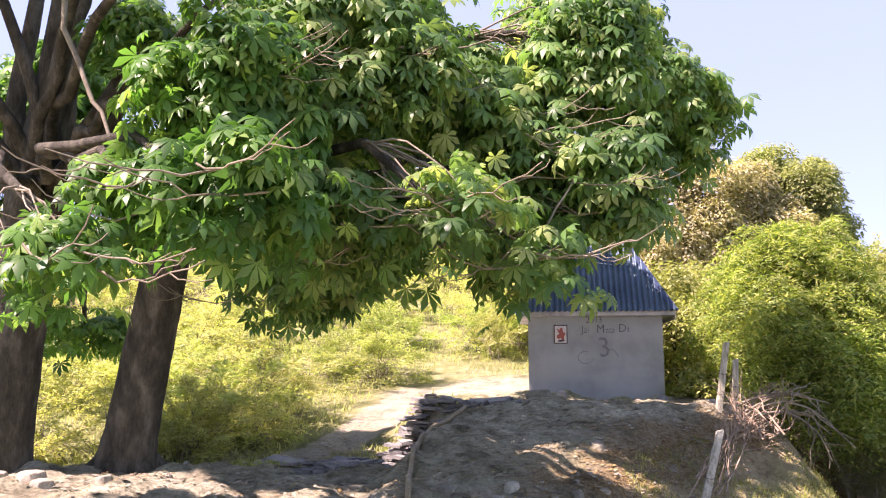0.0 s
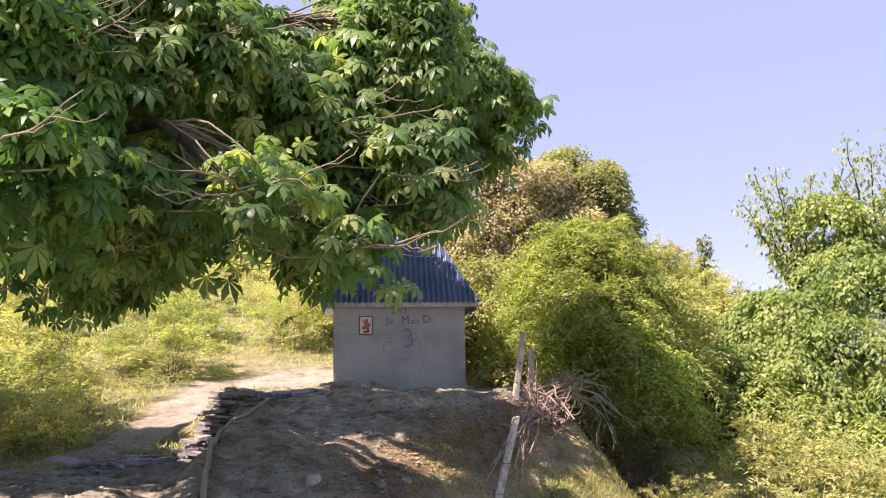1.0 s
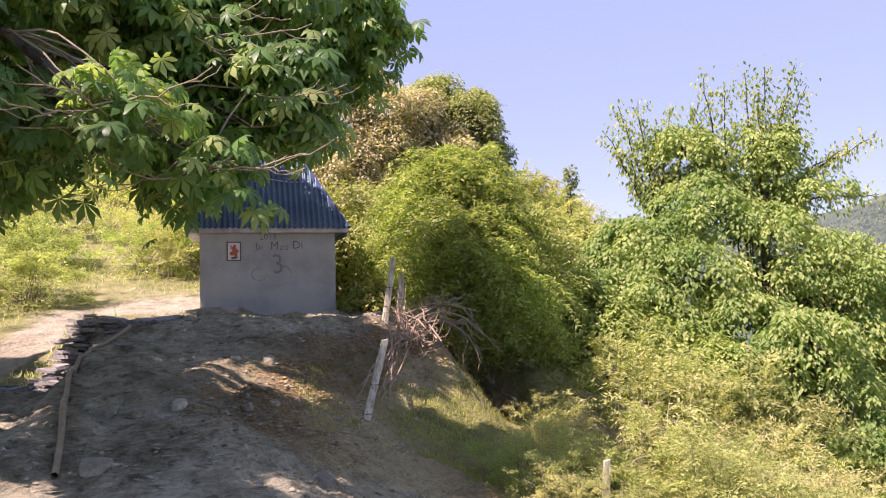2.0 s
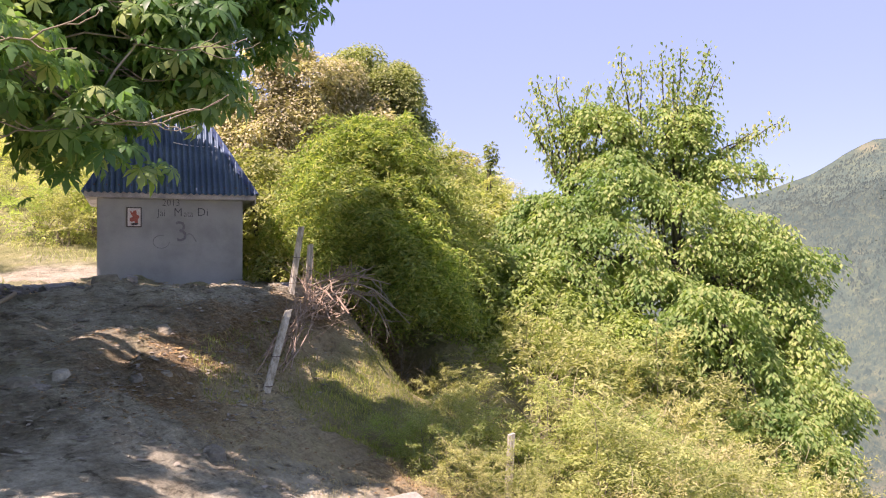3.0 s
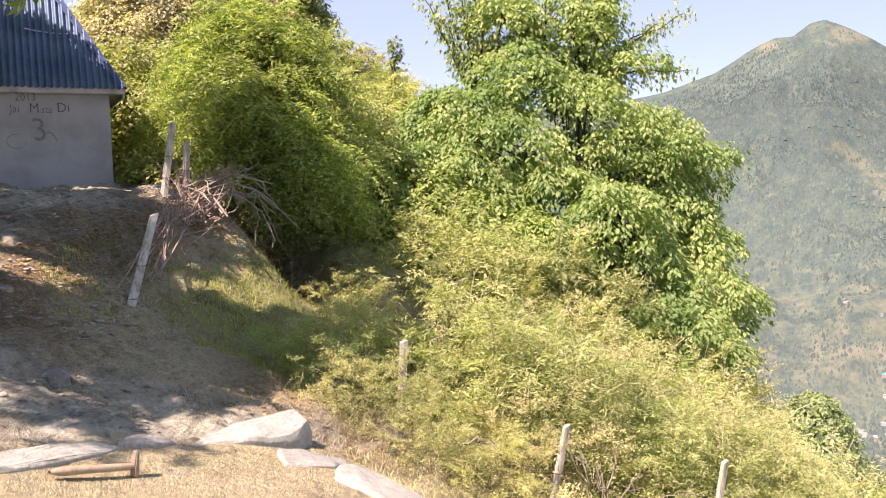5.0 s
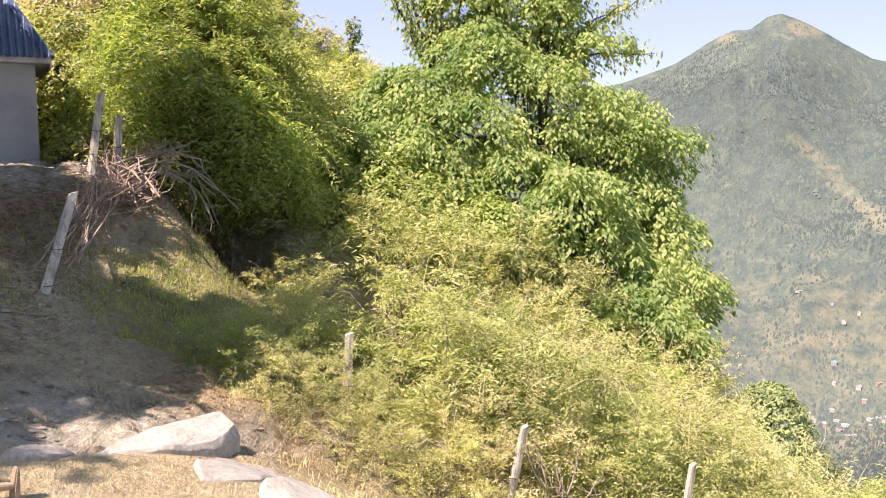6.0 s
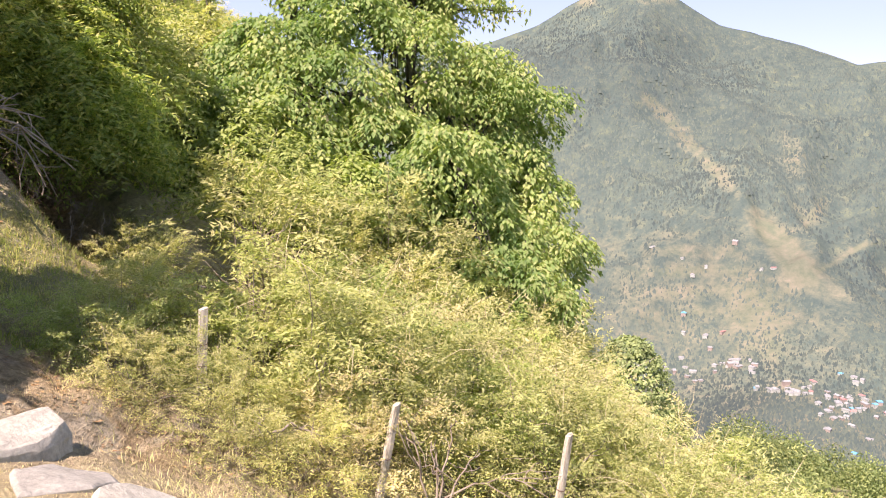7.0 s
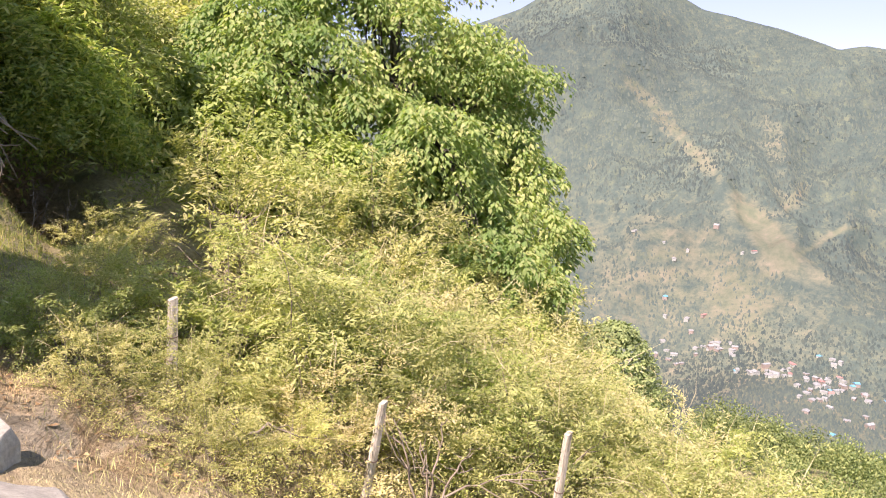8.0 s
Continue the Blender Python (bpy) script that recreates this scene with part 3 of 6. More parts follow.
def build_mountain():
    az = np.linspace(5, 100, 420)
    r = np.concatenate([np.linspace(900, 1750, 30), np.linspace(1765, 3500, 170), np.linspace(3520, 4200, 20)])
    A, R = np.meshgrid(az, r)
    Z = mountain_z(A, R)
    X, Y = R * np.sin(np.radians(A)), R * np.cos(np.radians(A))
    n = len(az)
    i, j = np.meshgrid(np.arange(len(r) - 1), np.arange(n - 1), indexing="ij")
    a = (i * n + j).ravel()
    F = np.stack([a, a + 1, a + n + 1, a + n], 1)
    ob = add_fast("mountain_backdrop", np.stack([X, Y, Z], -1).reshape(-1, 3), F, HAZESLOPE, smooth=True)
    el = np.degrees(np.arctan2(Z - 1.8, R))
    field = 0.2 * (1 - smooth01(R, 1700, 1800)) + 0.29 * (1 - smooth01(el, -13, -3)) * smooth01(A, 46, 54) * (1 - 0.5 * smooth01(A, 66, 70)) - 0.1 * smooth01(el, -2, 2)
    field += 0.85 * clearing(A, el) * np.clip(0.7 + 0.5 * wave(X, Y, 0.014, 61), 0.15, 1.1)
    field += 0.8 * np.exp(-(((A - 57.6) / 1.1) ** 2 + ((el - 7.3) / 0.7) ** 2))
    field += 0.7 * np.exp(-(((A - 53.2) / 0.8) ** 2 + ((el - 6.9) / 0.5) ** 2))
    field += 0.5 * np.exp(-(((A - 66.3 + (el + 3) * 0.3) / 0.7) ** 2 + ((el + 2.4) / 1.6) ** 2))
    field += 0.5 * np.exp(-(((A - 67.6 - (el + 6.2) * 0.6) / 0.5) ** 2 + ((el + 6.2) / 1.0) ** 2))
    # brown terraced fields above the village, and green ones on the valley floor
    field += 0.36 * np.exp(-(((A - 60.0) / 3.4) ** 2 + ((el + 10.6) / 2.6) ** 2)) * (0.75 + 0.55 * np.sin(Z * 0.16 + 2.0 * wave(X, Y, 0.006, 71)))
    field += 0.3 * np.exp(-(((A - 65.0) / 2.6) ** 2 + ((el + 12.5) / 2.4) ** 2))
    field += 0.4 * smooth01(wave(X, Y, 0.009, 72), 0.1, 0.7) * (1 - smooth01(el, -17.0, -15.5))
    at = ob.data.attributes.new("field", "FLOAT", "POINT")
    at.data.foreach_set("value", np.clip(field, 0, 1).astype(np.float32).ravel())
    tagged(ob, "forested mountain across the valley with tawny clearings, haze in its colours", "mountain", kind="structure")


build_mountain()


def build_far_trees():
    """Trees over the far slopes, thick on the heights and thin about the fields: one mesh."""
    r = np.random.default_rng(14)
    n = 110000
    az, rg = 40 + 37 * r.random(n), 1350 + 2120 * r.random(n) ** 1.1
    x, y = rg * np.sin(np.radians(az)), rg * np.cos(np.radians(az))
    z = mountain_z(az, rg)
    el = np.degrees(np.arctan2(z - 1.8, rg))
    patchy = wave(x, y, 0.012, 51) * 0.5 + wave(x, y, 0.035, 52) * 0.5
    strip = clearing(az, el)
    thick = 0.35 + 0.3 * (1 - smooth01(el, -17, -13)) + 0.6 * smooth01(el, -9, -3) - 0.9 * strip - 0.7 * smooth01(el, 6.0, 7.2) - 0.3 * np.exp(-(((az - 60.0) / 3.4) ** 2 + ((el + 10.6) / 2.6) ** 2))
    keep = thick + 0.55 * patchy > r.random(n)
    P = np.stack([x, y, z - 1], 1)[keep]
    n = len(P)
    tv = [(0.4, 0, -0.5), (0, 0.4, -0.5), (-0.4, 0, -0.5), (0, -0.4, -0.5), (0, 0, 0.5)]
    tf = [(0, 1, 4), (1, 2, 4), (2, 3, 4), (3, 0, 4)]
    a = r.random(n) * 6.28
    rot = np.zeros((n, 3, 3))
    w = 0.8 + 0.8 * r.random(n)
    rot[:, 0, 0], rot[:, 0, 1], rot[:, 1, 0], rot[:, 1, 1], rot[:, 2, 2] = np.cos(a) * w, -np.sin(a) * w, np.sin(a) * w, np.cos(a) * w, 1
    V, F = scatter_leaves(P, 6 + 12 * r.random(n) ** 1.5, rot, tv, tf)
    tagged(add_fast("far_forest", V, F, HAZETREE), "dark conifers over the far mountainside, haze in their colour", "trees", kind="stuff")


build_far_trees()

# ---- the hut ----
def sheet_mesh(name, width, rise, run, matrix, parent, label=""):
    """One triangular corrugated roof slope: u along the eave, ridges up the slope."""
    length = math.hypot(rise, run)
    pitch, amp = 0.088, 0.021
    n = int(width / pitch * 8)
    V, F = [], []
    for i in range(n + 1):
        u = width * i / n
        h = amp * math.sin(2 * math.pi * u / pitch)
        top = length * (1 - abs(2 * u / width - 1))
        for s in (0.0, 0.5, 1.0):
            v = -0.05 + (top + 0.05) * s
            V.append(matrix @ Vector((u - width / 2, v, h)))
    for i in range(n):
        for k in range(2):
            a = i * 3 + k
            F.append((a, a + 3, a + 4, a + 1))
    return add_mesh(name, V, F, ROOFING, parent, label, True)


def stroke(name, points, radius, material, parent, label=""):
    return tubes(name, [(points, [radius] * len(points))], material, parent, 5, label=label)


def writing(text, x, z, size, parent, squeeze=1.0, tilt=0.0, ink=None):
    cu = bpy.data.curves.new("writing", "FONT")
    cu.body, cu.size, cu.extrude, cu.offset = text, size, 0.001, -0.002
    cu.resolution_u = 2
    cu.materials.append(ink or INK)
    ob = new("writing", cu)
    ob.parent = parent
    ob.matrix_basis = pose(x, -0.002, z, 90, tilt, 0) @ Matrix.Diagonal((squeeze, 1, 1, 1))
    return ob


def build_hut():
    W, D, H = 2.15, 2.15, 1.69
    hut = thing("hut", (1.347, 13.8, 1.30), "small grey plastered hut with a steep blue corrugated metal roof", "hut", turn=-6.5)
    t = 0.16
    for n, b in (("front_wall", (0, W, 0, t)), ("back_wall", (0, W, D - t, D)), ("side_wall", (0, t, t, D - t)), ("side_wall", (W - t, W, t, D - t))):
        bm = box(b[0], b[1], b[2], b[3], 0, H, 0.012, 2)
        part(n, bm, PLASTER, hut, "grey cement plaster with faint stains" if n == "front_wall" else "")
    # the eave slab with its whitewashed edge
    part("eave_slab", box(-0.15, W + 0.17, -0.13, D + 0.13, H, H + 0.055, 0.008, 2), CONCRETE, hut, "weathered concrete eave slab")
    part("fascia", box(-0.16, W + 0.18, -0.15, -0.128, H + 0.005, H + 0.105, 0.004), CONCRETE, hut, "pale weathered fascia board")
    part("fascia", box(-0.16, W + 0.18, D + 0.128, D + 0.15, H + 0.005, H + 0.105, 0.004), CONCRETE, hut)
    part("fascia", box(W + 0.172, W + 0.194, -0.126, D + 0.126, H - 0.06, H + 0.105, 0.004), CONCRETE, hut)
    part("fascia", box(-0.174, -0.152, -0.126, D + 0.126, H + 0.005, H + 0.105, 0.004), CONCRETE, hut)
    # four roof slopes to one point
    RW, z0, rise = 2.52, H + 0.115, 2.2
    cx, cy, run = W / 2 + 0.01, D / 2, RW / 2
    slope = math.degrees(math.atan2(rise, run))
    for k in range(4):
        m = pose(cx, cy, z0, 0, 0, 90 * k) @ pose(0, -run, 0, slope, 0, 0)
        sheet_mesh("roof_sheet", RW, rise, run, m, hut)
    for k in range(4):
        a = pose(cx, cy, z0, 0, 0, 90 * k)
        low, high = a @ Vector((run, -run, 0.0)), a @ Vector((0.0, 0.0, rise))
        w = (high - low).normalized()
        s1, s2 = a @ Vector((-1, 0, 0)) - a.translation, a @ Vector((0, 1, 0)) - a.translation
        out = a @ Vector((1, -1, 0)) - a.translation
        V = []
        for p in (low - w * 0.03, high):
            o = p + (out.normalized() * 0.4 + Vector((0, 0, 0.6))) * 0.028
            V += [o + s1 * 0.10 - Vector((0, 0, 0.008)) - out * 0.002, o, o + s2 * 0.10 - Vector((0, 0, 0.008))]
        cap = add_mesh("ridge_cap", V, [(0, 1, 4, 3), (1, 2, 5, 4)], TRIM, hut)
        so = cap.modifiers.new("thick", "SOLIDIFY")
        so.thickness = 0.006
        # screws along the cap
        if k == 0:
            for i in range(9):
                p = low.lerp(high, 0.06 + i * 0.1) + s1 * (0.06) + Vector((0, -0.03, 0.03))
                bm = bmesh.new()
                bmesh.ops.create_cone(bm, cap_ends=True, segments=6, radius1=0.012, radius2=0.007, depth=0.015)
                bmesh.ops.translate(bm, vec=p, verts=bm.verts)
                part("screw", bm, STEEL, hut)
    for i in range(14):
        u = -run + 0.14 + i * 0.172
        bm = bmesh.new()
        bmesh.ops.create_cone(bm, cap_ends=True, segments=6, radius1=0.013, radius2=0.008, depth=0.02)
        bmesh.ops.rotate(bm, cent=(0, 0, 0), matrix=Matrix.Rotation(radians(slope), 3, "X"), verts=bm.verts)
        bmesh.ops.translate(bm, vec=(cx + u, cy - run + 0.03, z0 + 0.075), verts=bm.verts)
        part("screw", bm, STEEL, hut)
    # a worn pale sheet patch along the eave and a cord hung across the slope
    stroke("cord", bend((cx + 0.02, cy - run + 0.42, z0 + 0.80), (cx + 0.86, cy - run + 0.47, z0 + 0.80), (0, 0, -0.045), 10), 0.007, CORD, hut, "thin pale cord")
    # the glazed tile
    tile = part("picture_tile", box(0.415, 0.635, -0.02, -0.001, H - 0.44, H - 0.135, 0.003), TILEDARK, hut, "small framed glazed tile with a red print")
    part("glaze", box(0.432, 0.618, -0.024, -0.0185, H - 0.423, H - 0.152, 0.001), TILEWHITE, tile)
    rng = np.random.default_rng(4)
    for i, (dx, dz, r, mt) in enumerate(((0.0, -0.1, 0.045, TILERED), (0.03, -0.14, 0.04, TILERED), (-0.02, -0.17, 0.042, TILERED), (0.03, -0.2, 0.03, TILERED), (-0.045, -0.06, 0.016, TILERED), (0.01, -0.05, 0.022, TILERED), (0.0, -0.24, 0.05, TILEDARK))):
        bm = bmesh.new()
        bmesh.ops.create_circle(bm, cap_ends=True, segments=9, radius=r)
        for v in bm.verts:
            v.co *= 0.7 + 0.5 * rng.random()
        if mt is TILEDARK:
            bmesh.ops.scale(bm, vec=(1.2, 0.35, 1), verts=bm.verts)
        bmesh.ops.rotate(bm, cent=(0, 0, 0), matrix=Matrix.Rotation(radians(90), 3, "X"), verts=bm.verts)
        bmesh.ops.translate(bm, vec=(0.527 + dx, -0.0255 - 0.0006 * i, H - 0.152 + dz), verts=bm.verts)
        part("print", bm, mt, tile)
    # the scrawls
    for text, x, z, size, sq, tilt in (("2013", 0.93, H - 0.105, 0.15, 0.9, -1), ("Jai", 0.86, H - 0.265, 0.16, 0.85, 1), ("M", 1.10, H - 0.265, 0.19, 0.9, 0), ("ata", 1.25, H - 0.27, 0.15, 0.8, -1), ("Di", 1.45, H - 0.255, 0.19, 0.95, -1)):
        writing(text, x, z, size, hut, sq, tilt)
    writing("3", 1.13, H - 0.66, 0.46, hut, 0.9, -6, FAINT)
    s = np.linspace(0, 1, 12)
    stroke("writing", np.stack([1.28 + 0.16 * s, -0.002 + 0 * s, H - 0.56 + 0.07 * np.sin(s * 3.1) - 0.1 * s], 1), 0.006, FAINT, hut)
    stroke("writing", np.stack([0.92 + 0.12 * np.cos(s * 5 + 1.2), -0.002 + 0 * s, H - 0.66 + 0.1 * np.sin(s * 5 + 1.2)], 1), 0.004, FAINT, hut)
    return hut


build_hut()

# ---- trees and shrubs ----
def lumps(rng, ells, each=13):
    """Each ellipsoid as a heart with smaller lobes round its outside, for an uneven, layered crown."""
    out = []
    for x, y, z, r, h in ells:
        out.append((x, y, z, r * 0.72, h * 0.72))
        d = rng.normal(size=(each, 3))
        d /= np.linalg.norm(d, axis=1)[:, None]
        for a, b, c in d:
            k = 0.26 + 0.2 * rng.random()
            out.append((x + a * r * 0.72, y + b * r * 0.72, z + c * h * 0.72, r * k, h * k * 0.8))
    return np.asarray(out, float)


def bough_pads(rng, ells, pads, each=9, core=0.8):
    """Centres and outward ways of leafy pads over the outside of some ellipsoids (x, y, z, r, rz)."""
    E = lumps(rng, ells, each)
    w = (E[:, 3] * E[:, 4]) ** 0.9
    C, W = [], []
    while len(C) < pads:
        k = rng.choice(len(E), 400, p=w / w.sum())
        d = rng.normal(size=(400, 3))
        d[:, 2] += 0.25
        d /= np.linalg.norm(d, axis=1)[:, None]
        S = np.stack([E[:, 3], E[:, 3], E[:, 4]], 1)
        c = E[k, :3] + d * S[k] * (0.9 + 0.2 * rng.random((400, 1)))
        deep = (np.linalg.norm((c[:, None] - E[None, :, :3]) / S[None], axis=2)).min(axis=1)
        for i in np.where(deep > core)[0]:
            C.append(c[i])
            W.append(d[i])
    return np.array(C[:pads]), np.array(W[:pads])


def crown(name, rng, ells, pads, per, pad_r, leaf, material, parent, template=(LEAF_V, LEAF_F), droop=0.5, fill=0.25, flat=0.6, core=0.8, label=""):
    """A crown of domed pads of leaves at the ends of its boughs, each leaf turned outwards and hanging, over a thin inner fill."""
    C, W = bough_pads(rng, ells, pads, 9, core)
    n = W + np.array([0, 0, 0.55])
    n /= np.linalg.norm(n, axis=1)[:, None]
    R = pad_r * (0.55 + 0.9 * rng.random(pads))
    h = rng.normal(size=(pads, per, 3))
    h /= np.linalg.norm(h, axis=2)[..., None]
    dot = (h * n[:, None]).sum(axis=2, keepdims=True)
    h = h - np.minimum(dot + 0.15, 0) * 2 * n[:, None]
    up = (h * n[:, None]).sum(axis=2, keepdims=True)
    q = h - (1 - flat) * up * n[:, None]
    pos = C[:, None] + q * (R[:, None, None] * (0.55 + 0.5 * rng.random((pads, per, 1)) ** 0.6)) - np.array([0, 0, 0.25]) * R[:, None, None] * (1 - up)
    inner = rng.random((pads, per, 1)) < fill
    pos = np.where(inner, pos - W[:, None] * (0.2 + 0.9 * rng.random((pads, per, 1))) * pad_r * 1.6, pos)
    h = (h + rng.normal(size=h.shape) * 0.4).reshape(-1, 3)
    y = h * np.array([1, 1, 0.4]) - np.array([0, 0, droop])
    y /= np.linalg.norm(y, axis=1)[:, None] + 1e-9
    x = np.cross(y, h + np.array([0, 0, 0.8]) + rng.normal(size=y.shape) * 0.25)
    x /= np.linalg.norm(x, axis=1)[:, None] + 1e-9
    rot = np.stack([x, y, np.cross(x, y)], 2)
    pos = pos.reshape(-1, 3)
    V, F = scatter_leaves(pos, leaf * (0.65 + 0.7 * rng.random(len(pos))), rot, *template)
    return add_fast(name, V, F, material, parent, label), C


def limb_to(rng, start_p, end_p, r0, r1=0.012, n=9):
    s, e = np.asarray(start_p, float), np.asarray(end_p, float)
    ln = np.linalg.norm(e - s)
    sag = np.array([(rng.random() - 0.5) * 0.2, (rng.random() - 0.5) * 0.2, 0.12]) * ln
    pts = bend(s, e, sag, n, 0.05 * ln, rng)
    return pts, np.linspace(r0, r1, n)


PALM = palmate(7)
PLAIN_V = [(0, 0, 0), (0.27, 0.45, 0.06), (0, 1, -0.08), (-0.27, 0.45, 0.06)]
PLAIN_F = [(0, 1, 2), (0, 2, 3)]


def trunk_mesh(name, pts, rad, parent, sides=14, seed=3):
    P = np.asarray(pts, float)
    n = 26
    s = np.linspace(0, len(P) - 1, n)
    Q = np.stack([np.interp(s, np.arange(len(P)), P[:, k]) for k in range(3)], 1)
    R = np.interp(s, np.arange(len(P)), rad)
    return tubes(name, [(Q, R)], BARK, parent, sides, 0.07, seed)


def bare_twigs(rng, tree, e):
    """Crooked pale twigs on the outside of a bough, each forking once or twice."""
    x, y, z, r, h = e
    for k in range(4):
        a = math.pi * (1.1 + 0.8 * rng.random())
        p0 = np.array([x + 0.75 * r * math.cos(a), y + 0.9 * r * math.sin(a), z + h * (rng.random() - 0.6)])
        side = 1 if rng.random() < 0.6 else -1
        p1 = p0 + np.array([side * (0.5 + 0.6 * rng.random()), -0.25 - 0.3 * rng.random(), 0.35 * (rng.random() - 0.4)])
        main = bend(p0, p1, (0, 0, -0.16 * rng.random() - 0.05), 9, 0.05, rng)
        runs = [(main, np.linspace(0.009, 0.004, 9))]
        for i in (4, 6):
            tip = main[i] + np.array([side * (0.2 + 0.2 * rng.random()), -0.1, 0.25 * (rng.random() - 0.3)])
            runs.append((bend(main[i], tip, (0, 0, -0.04), 6, 0.03, rng), np.linspace(0.005, 0.003, 6)))
        tubes("bare_twig", runs, TWIG, tree, 6)


def build_chestnuts():
    rng = np.random.default_rng(11)
    # the tree whose trunk leans over the yard
    b = (-3.72, 10.0, gz(-3.72, 10.0) - 0.15)
    tree = thing("chestnut_tree", b, "large horse chestnut with a dark leaning trunk and low drooping boughs", "tree", "chestnut trees")
    rel = lambda p: (p[0] - b[0], p[1] - b[1], p[2] - b[2])
    tpts = [rel(p) for p in ((-3.72, 10.0, b[2]), (-3.7, 9.98, 1.15), (-3.66, 9.95, 1.4), (-3.55, 9.9, 2.0), (-3.4, 9.8, 2.7), (-3.25, 9.7, 3.4), (-3.0, 9.6, 4.2), (-2.7, 9.5, 5.4))]
    trunk_mesh("trunk", tpts, (0.4, 0.33, 0.3, 0.28, 0.265, 0.25, 0.2, 0.12), tree, 16)
    for k in range(6):
        a = k * 1.05 + 0.3
        p0 = np.array([0.24 * math.cos(a), 0.24 * math.sin(a), 0.3])
        p1 = np.array([0.75 * math.cos(a), 0.6 * math.sin(a), 0.12])
        tubes("root", [(bend(p0, p1, (0, 0, -0.09), 7), np.linspace(0.1, 0.035, 7))], BARK, tree, 8, 0.1, k)
    boughs = [(-1.5, 7.0, 4.7, 0.95, 0.85), (-0.45, 7.4, 4.8, 0.8, 0.7), (-0.95, 7.3, 5.3, 0.8, 0.5), (0.0, 9.7, 5.4, 0.9, 0.9), (-1.0, 8.9, 5.9, 0.6, 0.4), (1.4, 8.2, 5.4, 0.85, 0.8), (0.5, 8.1, 4.6, 0.75, 0.6), (2.63, 10.48, 5.34, 1.16, 0.87), (1.29, 8.16, 3.93, 1.03, 0.73),
              (0.1, 6.5, 3.4, 0.56, 0.34), (-0.85, 7.4, 3.4, 1.1, 0.65), (-1.6, 9.29, 3.1, 0.95, 0.45), (0.72, 7.1, 3.1, 0.6, 0.36), (1.6, 10.9, 6.5, 1.3, 1.0),
              # next six: boughs behind the front crown, added to shade hut and yard
              (0.5, 12.8, 6.0, 1.3, 0.8), (-1.2, 10.4, 6.6, 1.3, 0.7), (-2.3, 10.2, 5.6, 1.0, 0.6), (-1.9, 9.4, 5.5, 0.8, 0.5), (0.0, 13.0, 4.9, 1.0, 0.7), (-1.4, 11.3, 5.3, 1.0, 0.8), (-0.6, 8.0, 5.85, 0.8, 0.35)]
    loc = [(*rel(e[:3]), max(e[3] - 0.22, 0.3), max(e[4] - 0.2, 0.15)) for e in boughs]
    V, c = crown("crown", rng, loc, 1080, 18, 0.31, 0.165, CHESTNUT, tree, PALM, 0.75, 0.2, 0.8, 0.65)
    fork = np.array(rel((-3.1, 9.65, 3.9)))
    for e in loc:
        mid = np.array(e[:3])
        pts, rad = limb_to(rng, fork + rng.normal(size=3) * 0.08, mid, 0.1, 0.03, 10)
        tubes("limb", [(pts, rad)], BARK, tree, 7, 0.0, 2)
        near = c[np.argsort(np.linalg.norm(c - mid, axis=1))[:24]]
        runs = [limb_to(rng, pts[rng.integers(7, 10)], q, 0.013, 0.005, 7) for q in near]
        if e[3] < 0.9 and e[1] + b[1] < 9.4 and e[2] + b[2] < 5:
            bare_twigs(rng, tree, e)
        tagged(tubes("twig_tangle", runs, TWIG, tree, 5, 0.0, 2), kind="stuff")

    # the thicker tree beside it
    b2 = (-5.15, 9.6, gz(-5.15, 9.6) - 0.15)
    tree2 = thing("chestnut_tree", b2, "old horse chestnut with a thick dark forked trunk", "tree", "chestnut trees")
    rel2 = lambda p: (p[0] - b2[0], p[1] - b2[1], p[2] - b2[2])
    tpts = [rel2(p) for p in ((-5.15, 9.6, b2[2]), (-5.1, 9.6, 1.2), (-5.05, 9.55, 1.6), (-4.95, 9.5, 2.4), (-4.8, 9.45, 3.2), (-4.65, 9.4, 4.0), (-4.5, 9.3, 5.2), (-4.4, 9.2, 6.8))]
    trunk_mesh("trunk", tpts, (0.52, 0.44, 0.41, 0.38, 0.36, 0.33, 0.24, 0.1), tree2, 16, 5)
    # last three in this line: out of view, added to shade trunks and ground
    boughs = [(-1.8, 6.6, 4.4, 0.85, 0.75), (-2.3, 6.8, 3.5, 0.9, 0.45), (-1.57, 5.71, 3.40, 0.85, 0.52), (-2.57, 5.28, 2.86, 0.52, 0.33), (-4.87, 11.39, 2.7, 0.9, 0.25), (-3.3, 8.6, 5.7, 0.75, 0.45), (-1.9, 7.2, 5.6, 0.75, 0.35), (-6.5, 8.0, 8.2, 1.5, 0.7), (-5.9, 8.6, 6.6, 0.9, 0.6), (-6.8, 6.2, 6.8, 1.0, 0.5),
              # first two here are unseen too, there only for the shade they cast
              (-3.2, 6.6, 6.2, 1.3, 0.5), (-1.6, 5.1, 5.2, 0.5, 0.3), (-5.6, 12.0, 6.4, 1.1, 0.7), (-4.6, 11.3, 5.2, 0.9, 0.6), (-6.6, 11.5, 5.6, 1.0, 0.8), (-6.6, 9.8, 4.6, 1.2, 1.0), (-5.3, 10.6, 5.4, 1.05, 1.0), (-5.6, 10.6, 3.9, 0.8, 0.6)]
    loc = [(*rel2(e[:3]), max(e[3] - 0.22, 0.3), max(e[4] - 0.2, 0.15)) for e in boughs]
    V, c = crown("crown", rng, loc, 640, 18, 0.31, 0.165, CHESTNUT, tree2, PALM, 0.75, 0.2, 0.8, 0.65)
